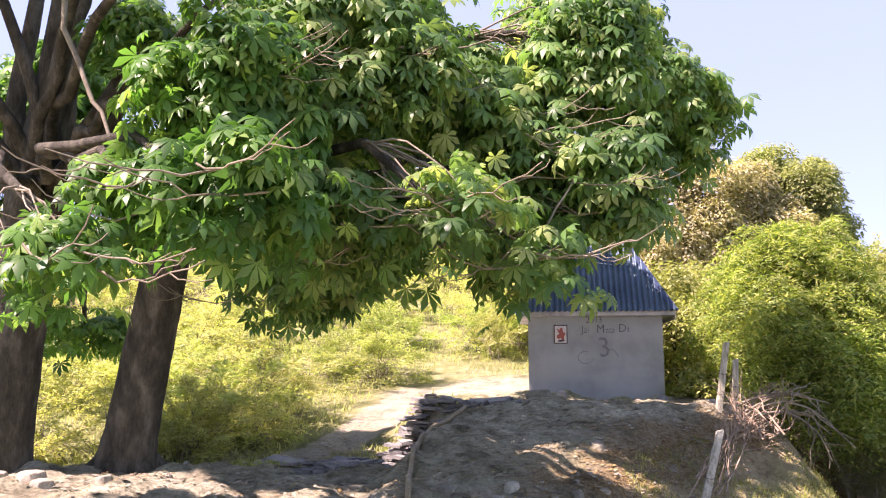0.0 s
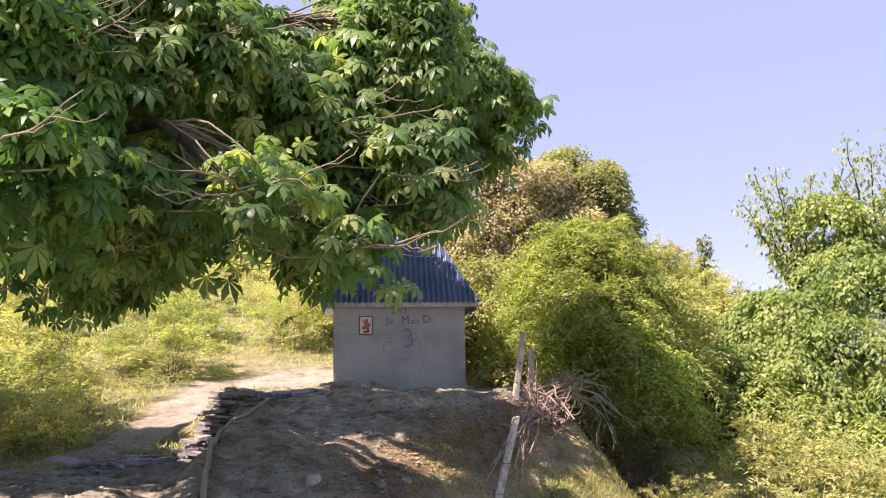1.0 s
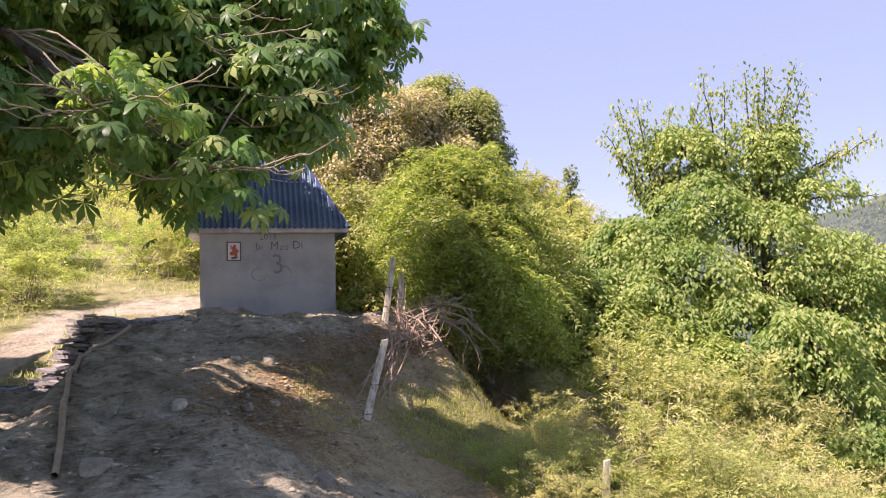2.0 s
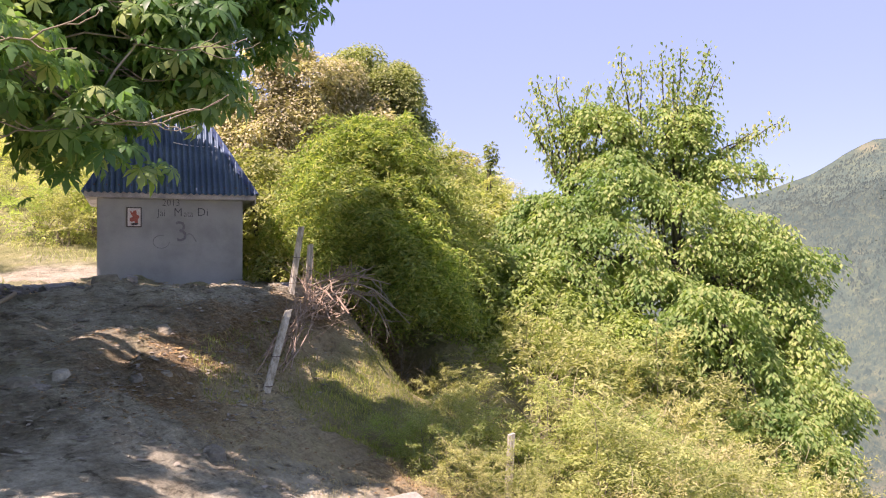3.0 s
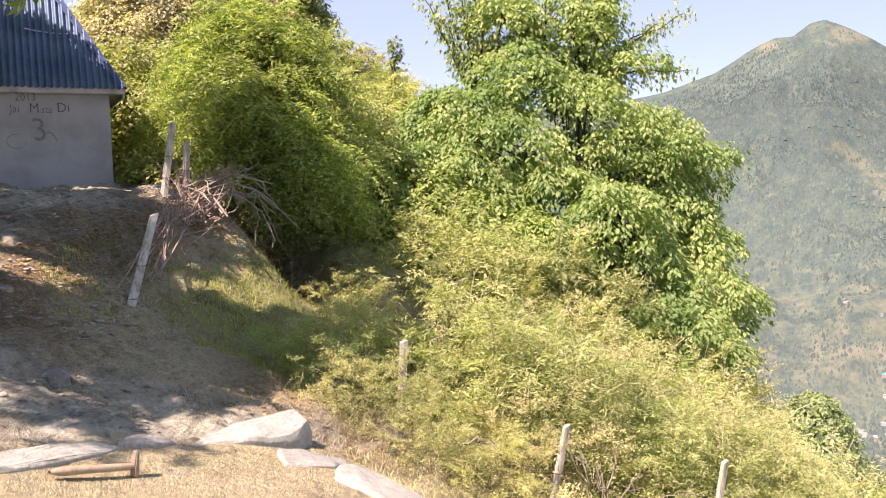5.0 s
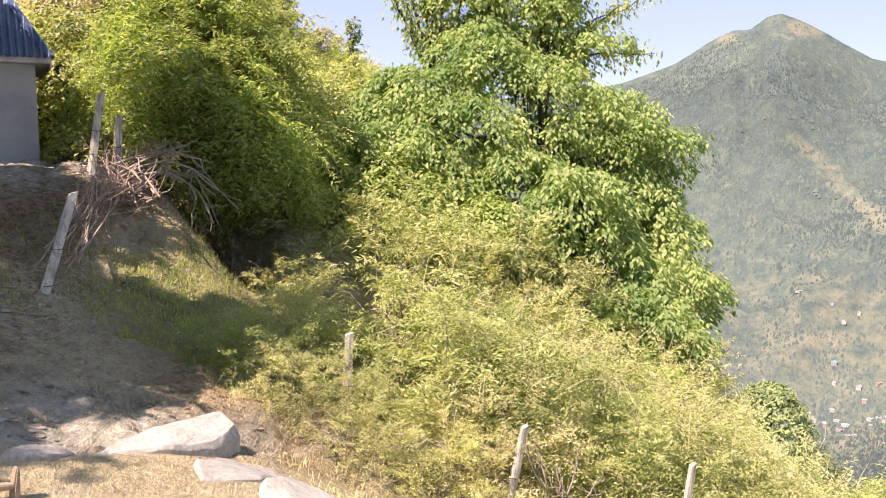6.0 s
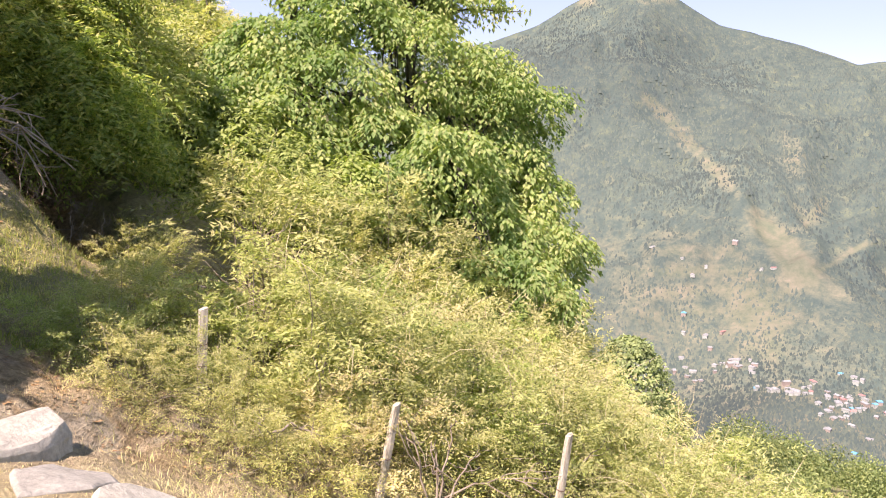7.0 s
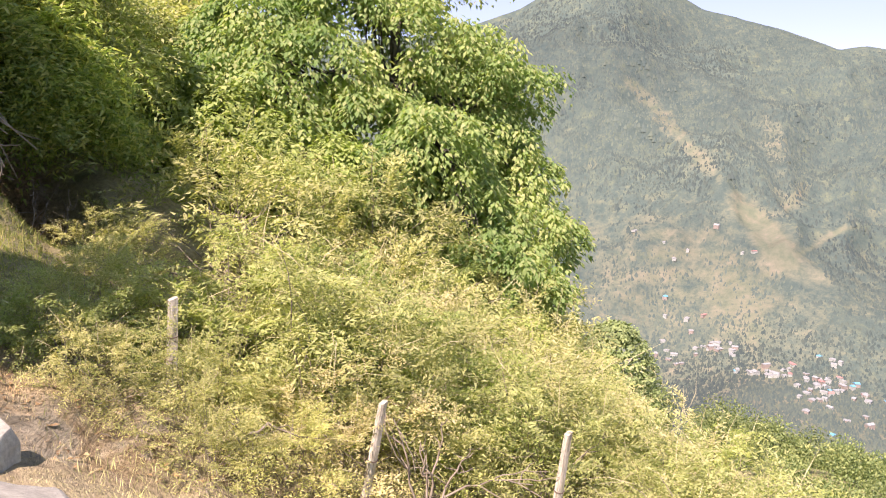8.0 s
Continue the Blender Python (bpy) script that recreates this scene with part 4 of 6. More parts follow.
    for run, r0 in ((((-4.95, 9.5, 2.9), (-4.6, 9.2, 4.4), (-3.95, 8.8, 6.6)), 0.2), (((-4.85, 9.45, 3.3), (-5.0, 9.4, 5.0), (-4.9, 9.6, 7.4)), 0.17), (((-4.75, 9.4, 3.6), (-3.9, 9.1, 4.6), (-3.2, 8.9, 5.9)), 0.12), (((-4.0, 7.4, 6.9), (-3.3, 7.0, 4.9), (-2.7, 6.7, 3.85)), 0.035)):
        q = np.array([rel2(p) for p in run])
        k = np.linspace(0, 2, 12)
        q = np.stack([np.interp(k, (0, 1, 2), q[:, i]) for i in range(3)], 1) + rng.normal(size=(12, 3)) * 0.025
        tubes("limb", [(q, np.linspace(r0, r0 * 0.4, 12))], BARK if r0 > 0.1 else TWIG, tree2, 9, 0.05, 4)
    fork = np.array(rel2((-4.65, 9.4, 4.0)))
    for e in loc:
        mid = np.array(e[:3])
        pts, rad = limb_to(rng, fork + rng.normal(size=3) * 0.1, mid, 0.085, 0.025, 10)
        tubes("limb", [(pts, rad)], BARK, tree2, 7, 0.0, 2)
        near = c[np.argsort(np.linalg.norm(c - mid, axis=1))[:24 if e[3] > 0.75 else 5]]
        runs = [limb_to(rng, pts[rng.integers(7, 10)], q, 0.011, 0.004, 7) for q in near]
        if loc.index(e) in (1, 2, 3):
            bare_twigs(rng, tree2, e)
        tagged(tubes("twig_tangle", runs, TWIG, tree2, 5, 0.0, 2), kind="stuff")


build_chestnuts()


def leafy_tree(name, base, ells, pads, per, pad_r, leaf, material, label, seed, trunk_r=0.2, category="tree", group="", droop=0.5, limbs=12, template=(PLAIN_V, PLAIN_F), wood=None, core=0.8):
    rng = np.random.default_rng(seed)
    b = (base[0], base[1], gz(base[0], base[1]) - 0.1)
    tree = thing(name, b, label, category, group)
    loc = [(e[0] - b[0], e[1] - b[1], e[2] - b[2], e[3], e[4]) for e in ells]
    ob, c = crown("crown", rng, loc, pads, per, pad_r, leaf, material, tree, template, droop, core=core)
    top = np.array(max(loc, key=lambda e: e[2])[:3])
    pts = bend((0, 0, 0), top, (0.1, 0.05, 0), 12, 0.03 * top[2], rng)
    rad = np.linspace(trunk_r, 0.02, 12)
    tubes("trunk", [(pts, rad)], wood or BARK, tree, 9, 0.06, seed)
    runs = []
    for e in loc:
        k = rng.integers(3, 9)
        p, r = limb_to(rng, pts[k], np.array(e[:3]), rad[k] * 0.6, 0.02, 8)
        tubes("limb", [(p, r)], wood or BARK, tree, 6, 0.0, seed)
        near = c[np.argsort(np.linalg.norm(c - np.array(e[:3]), axis=1))[:limbs]]
        for q in near:
            runs.append(limb_to(rng, p[rng.integers(3, 8)], q, 0.025, 0.006, 6))
    tagged(tubes("twig_tangle", runs, wood or BARK, tree, 4, 0.0, seed), kind="stuff")
    return tree


# the tall broad-leaved tree on the slope
walnut = leafy_tree("walnut_tree", (13.0, 14.2), [(12.1, 15.7, 5.0, 0.9, 0.7), (13.6, 14.9, 5.1, 0.9, 0.7), (12.4, 15.5, 3.8, 1.4, 1.0), (13.6, 15.0, 3.6, 1.1, 0.8), (14.5, 14.5, 4.1, 0.9, 0.4), (12.89, 14.92, 2.57, 2.6, 1.6), (10.74, 14.90, 1.55, 1.9, 1.8),
                    (12.08, 13.14, 0.03, 2.5, 1.9), (12.33, 11.36, -1.24, 1.3, 0.9), (14.6, 13.8, 1.2, 1.8, 1.6), (14.2, 12.6, -0.6, 1.6, 1.3)],
                    1500, 72, 0.3, 0.112, WALNUT, "tall broad-leaved tree with upright leafy shoots on the slope", 21, 0.24, limbs=14, droop=0.8)


def shoots(tree, forks, tips, leaf, per, material, seed):
    """Upright leafy shoots above a crown, each a limb of its own."""
    rng = np.random.default_rng(seed)
    base = tree.matrix_basis.translation
    cs = []
    for tip in tips:
        f = min(forks, key=lambda q: abs(q[0] - tip[0]) + abs(q[1] - tip[1]))
        p = bend(Vector(f) - base, Vector(tip) - base, (0, 0, 0.1), 9, 0.1, rng)
        tubes("shoot", [(p, np.linspace(0.035, 0.008, 9))], BARK, tree, 5)
        s = 0.3 + 0.7 * rng.random(per)
        pos = np.stack([np.interp(s * 8, np.arange(9), p[:, k]) for k in range(3)], 1)
        cs.append(pos + rng.normal(size=(per, 3)) * 0.125)
    cs = np.concatenate(cs)
    V, F = scatter_leaves(cs, leaf * (0.7 + 0.6 * rng.random(len(cs))), turns(rng, len(cs), 0.9, 0.9), LEAF_V, LEAF_F)
    add_fast("shoot_leaves", V, F, material, tree)


shoots(walnut, [(11.48, 15.95, 3.2), (12.85, 15.25, 3.6), (13.54, 14.91, 3.6)],
       [(10.5, 16.4, 5.5), (10.85, 16.25, 5.1), (10.78, 16.24, 6.1), (11.18, 16.04, 6.2), (11.5, 15.9, 5.6), (11.81, 15.73, 6.0), (12.2, 15.5, 6.0), (12.49, 15.38, 6.67), (12.89, 15.18, 6.5), (13.29, 14.97, 6.74), (13.5, 14.8, 6.2),
        (13.69, 14.77, 6.86), (14.0, 14.6, 6.1), (14.26, 14.48, 6.86), (14.49, 14.38, 6.4), (14.22, 14.54, 4.94), (15.76, 13.77, 5.2), (15.30, 14.00, 5.0), (15.82, 13.76, 3.92)], 0.11, 260, WALNUT, 5)
leafy_tree("olive_tree", (17.0, 15.0), [(16.2, 15.1, 0.9, 1.5, 2.1), (15.6, 14.6, -1.0, 1.6, 1.7), (15.8, 15.4, 2.2, 1.2, 0.9)], 520, 60, 0.3, 0.11, OAKLEAF, "dull olive-green tree crowding behind the broad-leaved tree", 22, 0.2)
# trees on the spur behind
leafy_tree("cream_tree", (10.9, 37.5), [(12.4, 37.2, 10.0, 2.3, 1.8), (10.2, 36.9, 8.8, 2.3, 2.0), (9.0, 36.6, 7.0, 2.2, 2.0), (13.8, 37.4, 8.2, 2.2, 1.9), (11.6, 36.6, 6.6, 2.6, 2.0), (11.3, 37.0, 11.4, 0.9, 0.8), (8.0, 36.5, 8.8, 1.1, 0.9), (14.0, 37.3, 10.4, 1.0, 0.9), (9.9, 36.6, 10.9, 0.9, 0.7)], 900, 70, 0.5, 0.18, CREAMLEAF, "spreading tree with cream flower clusters on the spur", 23, 0.3)
leafy_tree("oak_tree", (17.1, 39.5), [(16.2, 39.6, 10.0, 2.3, 2.1), (14.8, 39.4, 10.7, 1.5, 1.4), (17.6, 39.8, 9.0, 1.6, 2.0), (16.5, 39.6, 8.0, 2.6, 1.6), (15.7, 39.5, 12.1, 0.9, 0.8), (17.6, 39.7, 11.3, 1.0, 0.9), (18.7, 39.8, 8.6, 0.9, 1.0)], 600, 70, 0.5, 0.18, OAKLEAF, "dark rounded oak on the spur", 24, 0.3)
leafy_tree("spur_tree", (22.6, 42.4), [(22.2, 42.39, 7.1, 1.5, 1.1), (24.0, 43, 6.0, 1.6, 1.2), (20.5, 42, 6.2, 1.6, 1.4)], 170, 60, 0.5, 0.24, OAKLEAF, "small dark tree along the spur", 25, 0.2)
leafy_tree("young_tree", (14.1, 22.1), [(14.0, 22.11, 2.6, 1.7, 1.1), (16, 25, 3.0, 1.8, 1.3), (12.0, 21, 2.8, 1.6, 1.3)], 260, 60, 0.42, 0.15, SHRUB, "pale green young tree on the slope", 26, 0.12)
leafy_tree("young_tree", (9.6, 17.2), [(9.4, 17.0, 2.1, 1.4, 1.2), (10.6, 17.4, 1.6, 1.3, 1.2), (8.5, 18.2, 2.6, 1.3, 1.2)], 300, 60, 0.36, 0.12, SHRUB, "pale green young tree on the slope", 36, 0.1)
leafy_tree("young_tree", (9.0, 13.4), [(8.9, 13.6, 1.0, 1.1, 1.0), (9.7, 12.6, 0.2, 1.2, 1.0), (8.2, 14.6, 1.7, 0.9, 0.9)], 300, 60, 0.3, 0.11, SHRUB, "pale green young tree on the slope", 38, 0.09)
# a thin sapling against the sky
leafy_tree("sapling", (19.2, 33.0), [(19.2, 33.0, 6.6, 0.25, 0.8)], 16, 20, 0.2, 0.2, OAKLEAF, "thin sapling standing above the slope", 37, 0.05, limbs=6)
# shrubs by the hut
leafy_tree("pale_shrub", (4.6, 17.0), [(4.40, 16.92, 3.3, 1.33, 1.24), (5.6, 17.4, 2.6, 1.2, 1.2), (3.6, 17.6, 2.6, 1.1, 1.0)], 420, 60, 0.3, 0.11, SHRUB, "pale green broad-leaved shrub behind the hut", 27, 0.08, "shrub")


leafy_tree("weed_clump", (4.1, 13.3), [(4.0, 13.35, 1.85, 0.42, 0.4), (4.5, 13.5, 1.8, 0.42, 0.4), (3.8, 13.0, 1.75, 0.3, 0.28)], 90, 40, 0.2, 0.09, GREENGRASS, "clump of fresh green weeds beside the hut wall", 39, 0.03, "weeds")


# a small pinnate spray: leaflets in pairs along one side twig is drawn by many of these
def spray_leaves(rng, anchors, ways, length, per, leaf, sag):
    """Leaves in pairs along sprays that start at anchors, run along ways and droop by sag."""
    n = len(anchors)
    s = np.linspace(0.08, 1, per)[None, :, None]
    ln = (length * (0.6 + 0.8 * rng.random(n)))[:, None, None]
    pos = anchors[:, None] + ways[:, None] * ln * s - np.array([0, 0, 1.0]) * (sag * ln * s * s)
    pos = pos + rng.normal(size=pos.shape) * 0.012
    tang = ways[:, None] - np.array([0, 0, 1.0]) * (2 * sag * s)
    tang /= np.linalg.norm(tang, axis=2)[..., None]
    side = np.cross(tang, np.array([0, 0, 1.0]) + rng.normal(size=(n, 1, 3)) * 0.35)
    side /= np.linalg.norm(side, axis=2)[..., None] + 1e-9
    alt = np.where(np.arange(per) % 2 == 0, 1.0, -1.0)[None, :, None]
    y = tang * 0.55 + side * alt + rng.normal(size=pos.shape) * 0.25
    y /= np.linalg.norm(y, axis=2)[..., None]
    z = np.cross(np.cross(y, np.array([0, 0, 1.0]) + rng.normal(size=pos.shape) * 0.5), y)
    z /= np.linalg.norm(z, axis=2)[..., None] + 1e-9
    x = np.cross(y, z)
    rot = np.stack([x, y, z], 3).reshape(-1, 3, 3)
    pos = pos.reshape(-1, 3)
    sizes = leaf * (0.6 + 0.8 * rng.random(len(pos)))
    return pos, sizes, rot


def turns_along(rng, ways):
    y = ways / np.linalg.norm(ways, axis=1)[:, None]
    x = np.cross(y, np.array([0, 0, 1.0]) + rng.normal(size=y.shape) * 0.4)
    x /= np.linalg.norm(x, axis=1)[:, None] + 1e-9
    return np.stack([x, y, np.cross(x, y)], 2)


SPRIG_V = [(-0.15, 0.3, 0.02), (0.12, 0.16, 0.0), (0.03, 1, -0.05)]
SPRIG_F = [(0, 1, 2)]


def feathery(name, place, seed, h, r, sprays, per, leaf, length, material, label, sag=0.5, group="", low=0.1, wild=0.35, rise=0.35, dome=None, wisps=0, wood=None):
    """A shrub of fine drooping sprays over an uneven dome, with bare stems inside."""
    rng = np.random.default_rng(seed)
    ob = thing(name, (*place, gz(*place) - 0.05), label, "shrub", group)
    domes = dome or [(0, 0, h * 0.42, r * 0.85, h * 0.5), (0.35 * r, 0.2 * r, h * 0.3, r * 0.7, h * 0.4), (-0.4 * r, -0.15 * r, h * 0.34, r * 0.6, h * 0.42), (0.1 * r, -0.45 * r, h * 0.25, r * 0.6, h * 0.36)]
    E = np.asarray(domes, float)
    w = E[:, 3] ** 2
    k = rng.choice(len(E), sprays, p=w / w.sum())
    d = rng.normal(size=(sprays, 3))
    d[:, 2] = np.abs(d[:, 2]) * np.where(rng.random(sprays) < 0.25, -0.6, 1)
    d /= np.linalg.norm(d, axis=1)[:, None]
    q = 0.45 + 0.6 * rng.random(sprays) ** 0.7
    anchors = E[k, :3] + d * q[:, None] * np.stack([E[k, 3], E[k, 3], E[k, 4]], 1)
    ways = d * 0.8 + rng.normal(size=(sprays, 3)) * wild + np.array([0, 0, rise])
    # sprays stand in fronds: side sprays along one arching bough
    each = 9
    m = sprays // each + 1
    f, g = np.arange(sprays) // each, np.linspace(0.0, 1.0, each)[np.arange(sprays) % each]
    ways = ways[:m][f]
    ways /= np.linalg.norm(ways, axis=1)[:, None]
    reach = (length * (0.6 + 0.7 * rng.random(m)))[f]
    anchors = anchors[:m][f] + (ways * g[:, None] - np.array([0, 0, sag]) * (g * g)[:, None]) * reach[:, None]
    anchors[:, 2] = np.maximum(anchors[:, 2], low)
    side = np.cross(ways, np.array([0, 0, 1.0]) + rng.normal(size=(m, 3))[f] * 0.3)
    ways = ways + side * (np.where(np.arange(sprays) % 2 == 0, 1, -1) * (0.9 - 0.6 * g))[:, None] - np.array([0, 0, 1.2 * sag]) * g[:, None] + rng.normal(size=(sprays, 3)) * 0.15
    ways /= np.linalg.norm(ways, axis=1)[:, None]
    pos, sizes, rot = spray_leaves(rng, anchors, ways, length, per, leaf, sag)
    V, F = scatter_leaves(pos, sizes, rot, SPRIG_V, SPRIG_F)
    add_fast("foliage", V, F, material, ob)
    if wisps:
        i = rng.choice(sprays, wisps)
        V, F = scatter_leaves(anchors[i], length * (0.9 + 0.9 * rng.random(wisps)), turns_along(rng, ways[i] + rng.normal(size=(wisps, 3)) * 0.25), np.array(BLADE_V) * np.array([0.045, 1, 2.5]), BLADE_F)
        tagged(add_fast("straw_tangle", V, F, STRAW, ob), kind="stuff")
    runs = []
    for i in rng.choice(sprays, min(sprays, 7 if sprays > 1000 else 16), replace=False):
        foot = np.array([rng.normal() * 0.15 * r, rng.normal() * 0.15 * r, 0])
        tip = anchors[i] + ways[i] * length * 0.6
        runs.append((bend(foot, tip, (0, 0, 0.08 * h), 7, 0.06 * h, rng), np.linspace(0.011, 0.003, 7)))
    tagged(tubes("stem_tangle", runs, wood or TWIG, ob, 3), kind="stuff")
    return ob


# the dense dark shrub by the fence, hanging over a dark hollow
feathery("dense_shrub", (5.72, 13.9), 31, 3.3, 1.7, 5600, 20, 0.105, 0.5, SHRUBDARK, "dense rounded shrub with fine drooping sprays beside the fence", sag=0.6, low=0.25, wild=0.3, rise=0.2,
         dome=[(0.0, 0.0, 2.2, 0.85, 0.85), (0.2, -0.4, 1.8, 0.7, 0.8), (-0.6, 0.2, 1.9, 0.55, 0.6), (0.1, 0.3, 2.75, 0.6, 0.55), (0.5, -0.15, 1.2, 0.45, 0.8), (-0.1, -0.7, 1.6, 0.5, 0.55), (0.55, 0.2, 2.2, 0.5, 0.6), (-0.35, -1.15, 1.35, 0.45, 0.45), (0.1, -1.5, 0.85, 0.4, 0.4), (0.75, -0.9, 0.5, 0.45, 0.6), (-0.7, -1.0, 1.5, 0.4, 0.4), (-0.2, -0.2, 0.6, 0.6, 0.6), (0.5, -1.3, 0.3, 0.4, 0.5), (0.2, -1.7, 0.2, 0.35, 0.35), (-0.5, -0.6, 1.0, 0.5, 0.5)], wood=BARK)
feathery("sunlit_shrub", (6.95, 14.0), 32, 3.4, 0.85, 1900, 16, 0.11, 0.45, FEATHER, "tall yellow-green feathery shrub in the sun", sag=0.5)

# feathery shrubs over the slope: fine ones near the fence, plainer ones lower down
LAB = "yellow-green feathery shrub on the slope"
near_protos = [feathery("feathery_shrub", (5.9 + 1.4 * k, 8.6 - 0.3 * k), 40 + k, 1.35 + 0.15 * k, 0.95, 560, 22, 0.062, 0.42, m, LAB, sag=0.4, group="feathery shrubs", wisps=110)
               for k, m in enumerate((FEATHER, SHRUB, STRAWLEAF))]
far_protos = [feathery("feathery_shrub", (11.0 + 1.4 * k, 8.6), 45 + k, 1.4, 1.0, 360, 18, 0.09, 0.45, m, LAB, sag=0.4, group="feathery shrubs", wisps=30)
              for k, m in enumerate((FEATHER, SHRUB))]
rng = np.random.default_rng(77)
spots = []
for gx in np.arange(4.2, 15.5, 0.95):
    for gy in np.arange(4.6, 19.5, 1.0):
        x, y = gx + rng.normal() * 0.2, gy + rng.normal() * 0.2
        d = x - float(crest(y))
        if x > 8.5 and math.degrees(math.atan2(x - 1.9, y - 1.9)) > 66:
            continue
        if d < 4.4 or (x - 6.2) ** 2 + (y - 13.6) ** 2 < 3.4 or (y > 9.4 and x < 6.3 + 0.35 * (y - 9.4)) or y > 12.5 and x < 7.9:
            continue
        if (x - 5.0) ** 2 + (y - 7.7) ** 2 < 0.5 or (x - 5.8) ** 2 + (y - 6.3) ** 2 < 0.3 or (x - 7.1) ** 2 + (y - 5.6) ** 2 < 0.35 or (y < 6.6 and x < 7.3 and y < 6.9 - 0.45 * (x - 5.0)):
            continue
        spots.append((x, y))
for x, y in spots:
    close = x < 10.2 and y < 9.4
    straw = 0.12 + 0.5 * float(smooth01(x - 0.7 * (y - 6), 6.5, 9.0))
    if close:
        p = near_protos[2] if rng.random() < straw else near_protos[int(rng.integers(0, 2))]
    else:
        p = far_protos[0 if rng.random() < 0.25 else 1]
    s = 0.7 + 0.4 * rng.random()
    if y < 7.2 and x < 7.5:
        s *= 0.62
    ob = copy_thing(p, pose(x, y, gz(x, y) - 0.06, 0, 0, rng.random() * 360))
    ob.scale = (s, s, s * (0.85 + 0.3 * rng.random()))
# low bushes along the edge of the bare bank, and the bright sprig before the hollow
for i, (x, y, s) in enumerate(((4.75, 8.9, 0.55), (4.25, 8.2, 0.5), (4.2, 7.5, 0.42), (3.9, 8.6, 0.35), (5.5, 10.5, 0.42), (5.75, 10.0, 0.5), (5.2, 9.5, 0.45), (4.6, 6.7, 0.42), (4.9, 7.6, 0.45), (5.25, 7.5, 0.45))):
    ob = copy_thing(near_protos[1 if i % 3 else 0], pose(x, y, gz(x, y) - 0.05, 0, 0, 50 * i))
    ob.scale = (s, s, s)

# shrubs over the sunny hillside
hill = [feathery("hillside_shrub", (-6.0 + 2.3 * k, 16.5 + k), 50 + k, 1.05 + 0.12 * k, 0.85, 300, 14, 0.085, 0.3, (HILLLEAF, SHRUB, HILLLEAF)[k], "sunlit green shrub on the hillside", sag=0.3, group="hillside shrubs", rise=0.6) for k in range(3)]
count = 0
while count < 330:
    y = 11.6 + 42 * rng.random() ** 1.8
    x = -0.75 * y - 3 + (1.15 * y + 1) * rng.random()
    pc = float(np.interp(y, [10.5, 12, 14, 17, 21, 30], [-2.6, -1.9, -0.9, 0.2, 0.0, -1.5]))
    pw = float(np.interp(y, [10.5, 12, 14, 17, 18.5, 21], [0.75, 0.85, 1.2, 1.9, 0.6, 0.0]))
    count += 1
    if abs(x - pc) < pw + 0.5 or (-1.2 < x < 5.2 and y < 19.5) or (y < 13.0 and x > -3.2):
        continue
    s = 0.5 + 0.75 * rng.random() + 0.02 * (y - 8)
    ob = copy_thing(hill[int(rng.integers(0, 3))], pose(x, y, gz(x, y) - 0.08, 0, 0, rng.random() * 360))
    ob.scale = (s, s, s * (0.7 + 0.4 * rng.random()))
# bushes along the spur behind the hut
for i in range(75):
    y = 18 + 26 * rng.random()
    x = float(crest(y)) - 3.5 + 10 * rng.random()
    s = 1.3 + 0.8 * rng.random()
    ob = copy_thing(hill[int(rng.integers(0, 3))], pose(x, y, gz(x, y) - 0.1, 0, 0, rng.random() * 360))
    ob.scale = (s, s, s)


def grass(name, xs, ys, hs, width, material, label, seed, lean=0.5):
    """Blades of grass as one mesh."""
    rng = np.random.default_rng(seed)
    n = len(xs)
    z = ground_z(xs, ys)
    rot = turns(rng, n, -1.0, lean)
    tv = np.array(BLADE_V) * np.array([width, 1, 1])
    V, F = scatter_leaves(np.stack([xs, ys, z - 0.005], 1), hs, rot, tv, BLADE_F)
    ob = add_fast(name, V, F, material)
    return tagged(ob, label, "grass", kind="stuff")


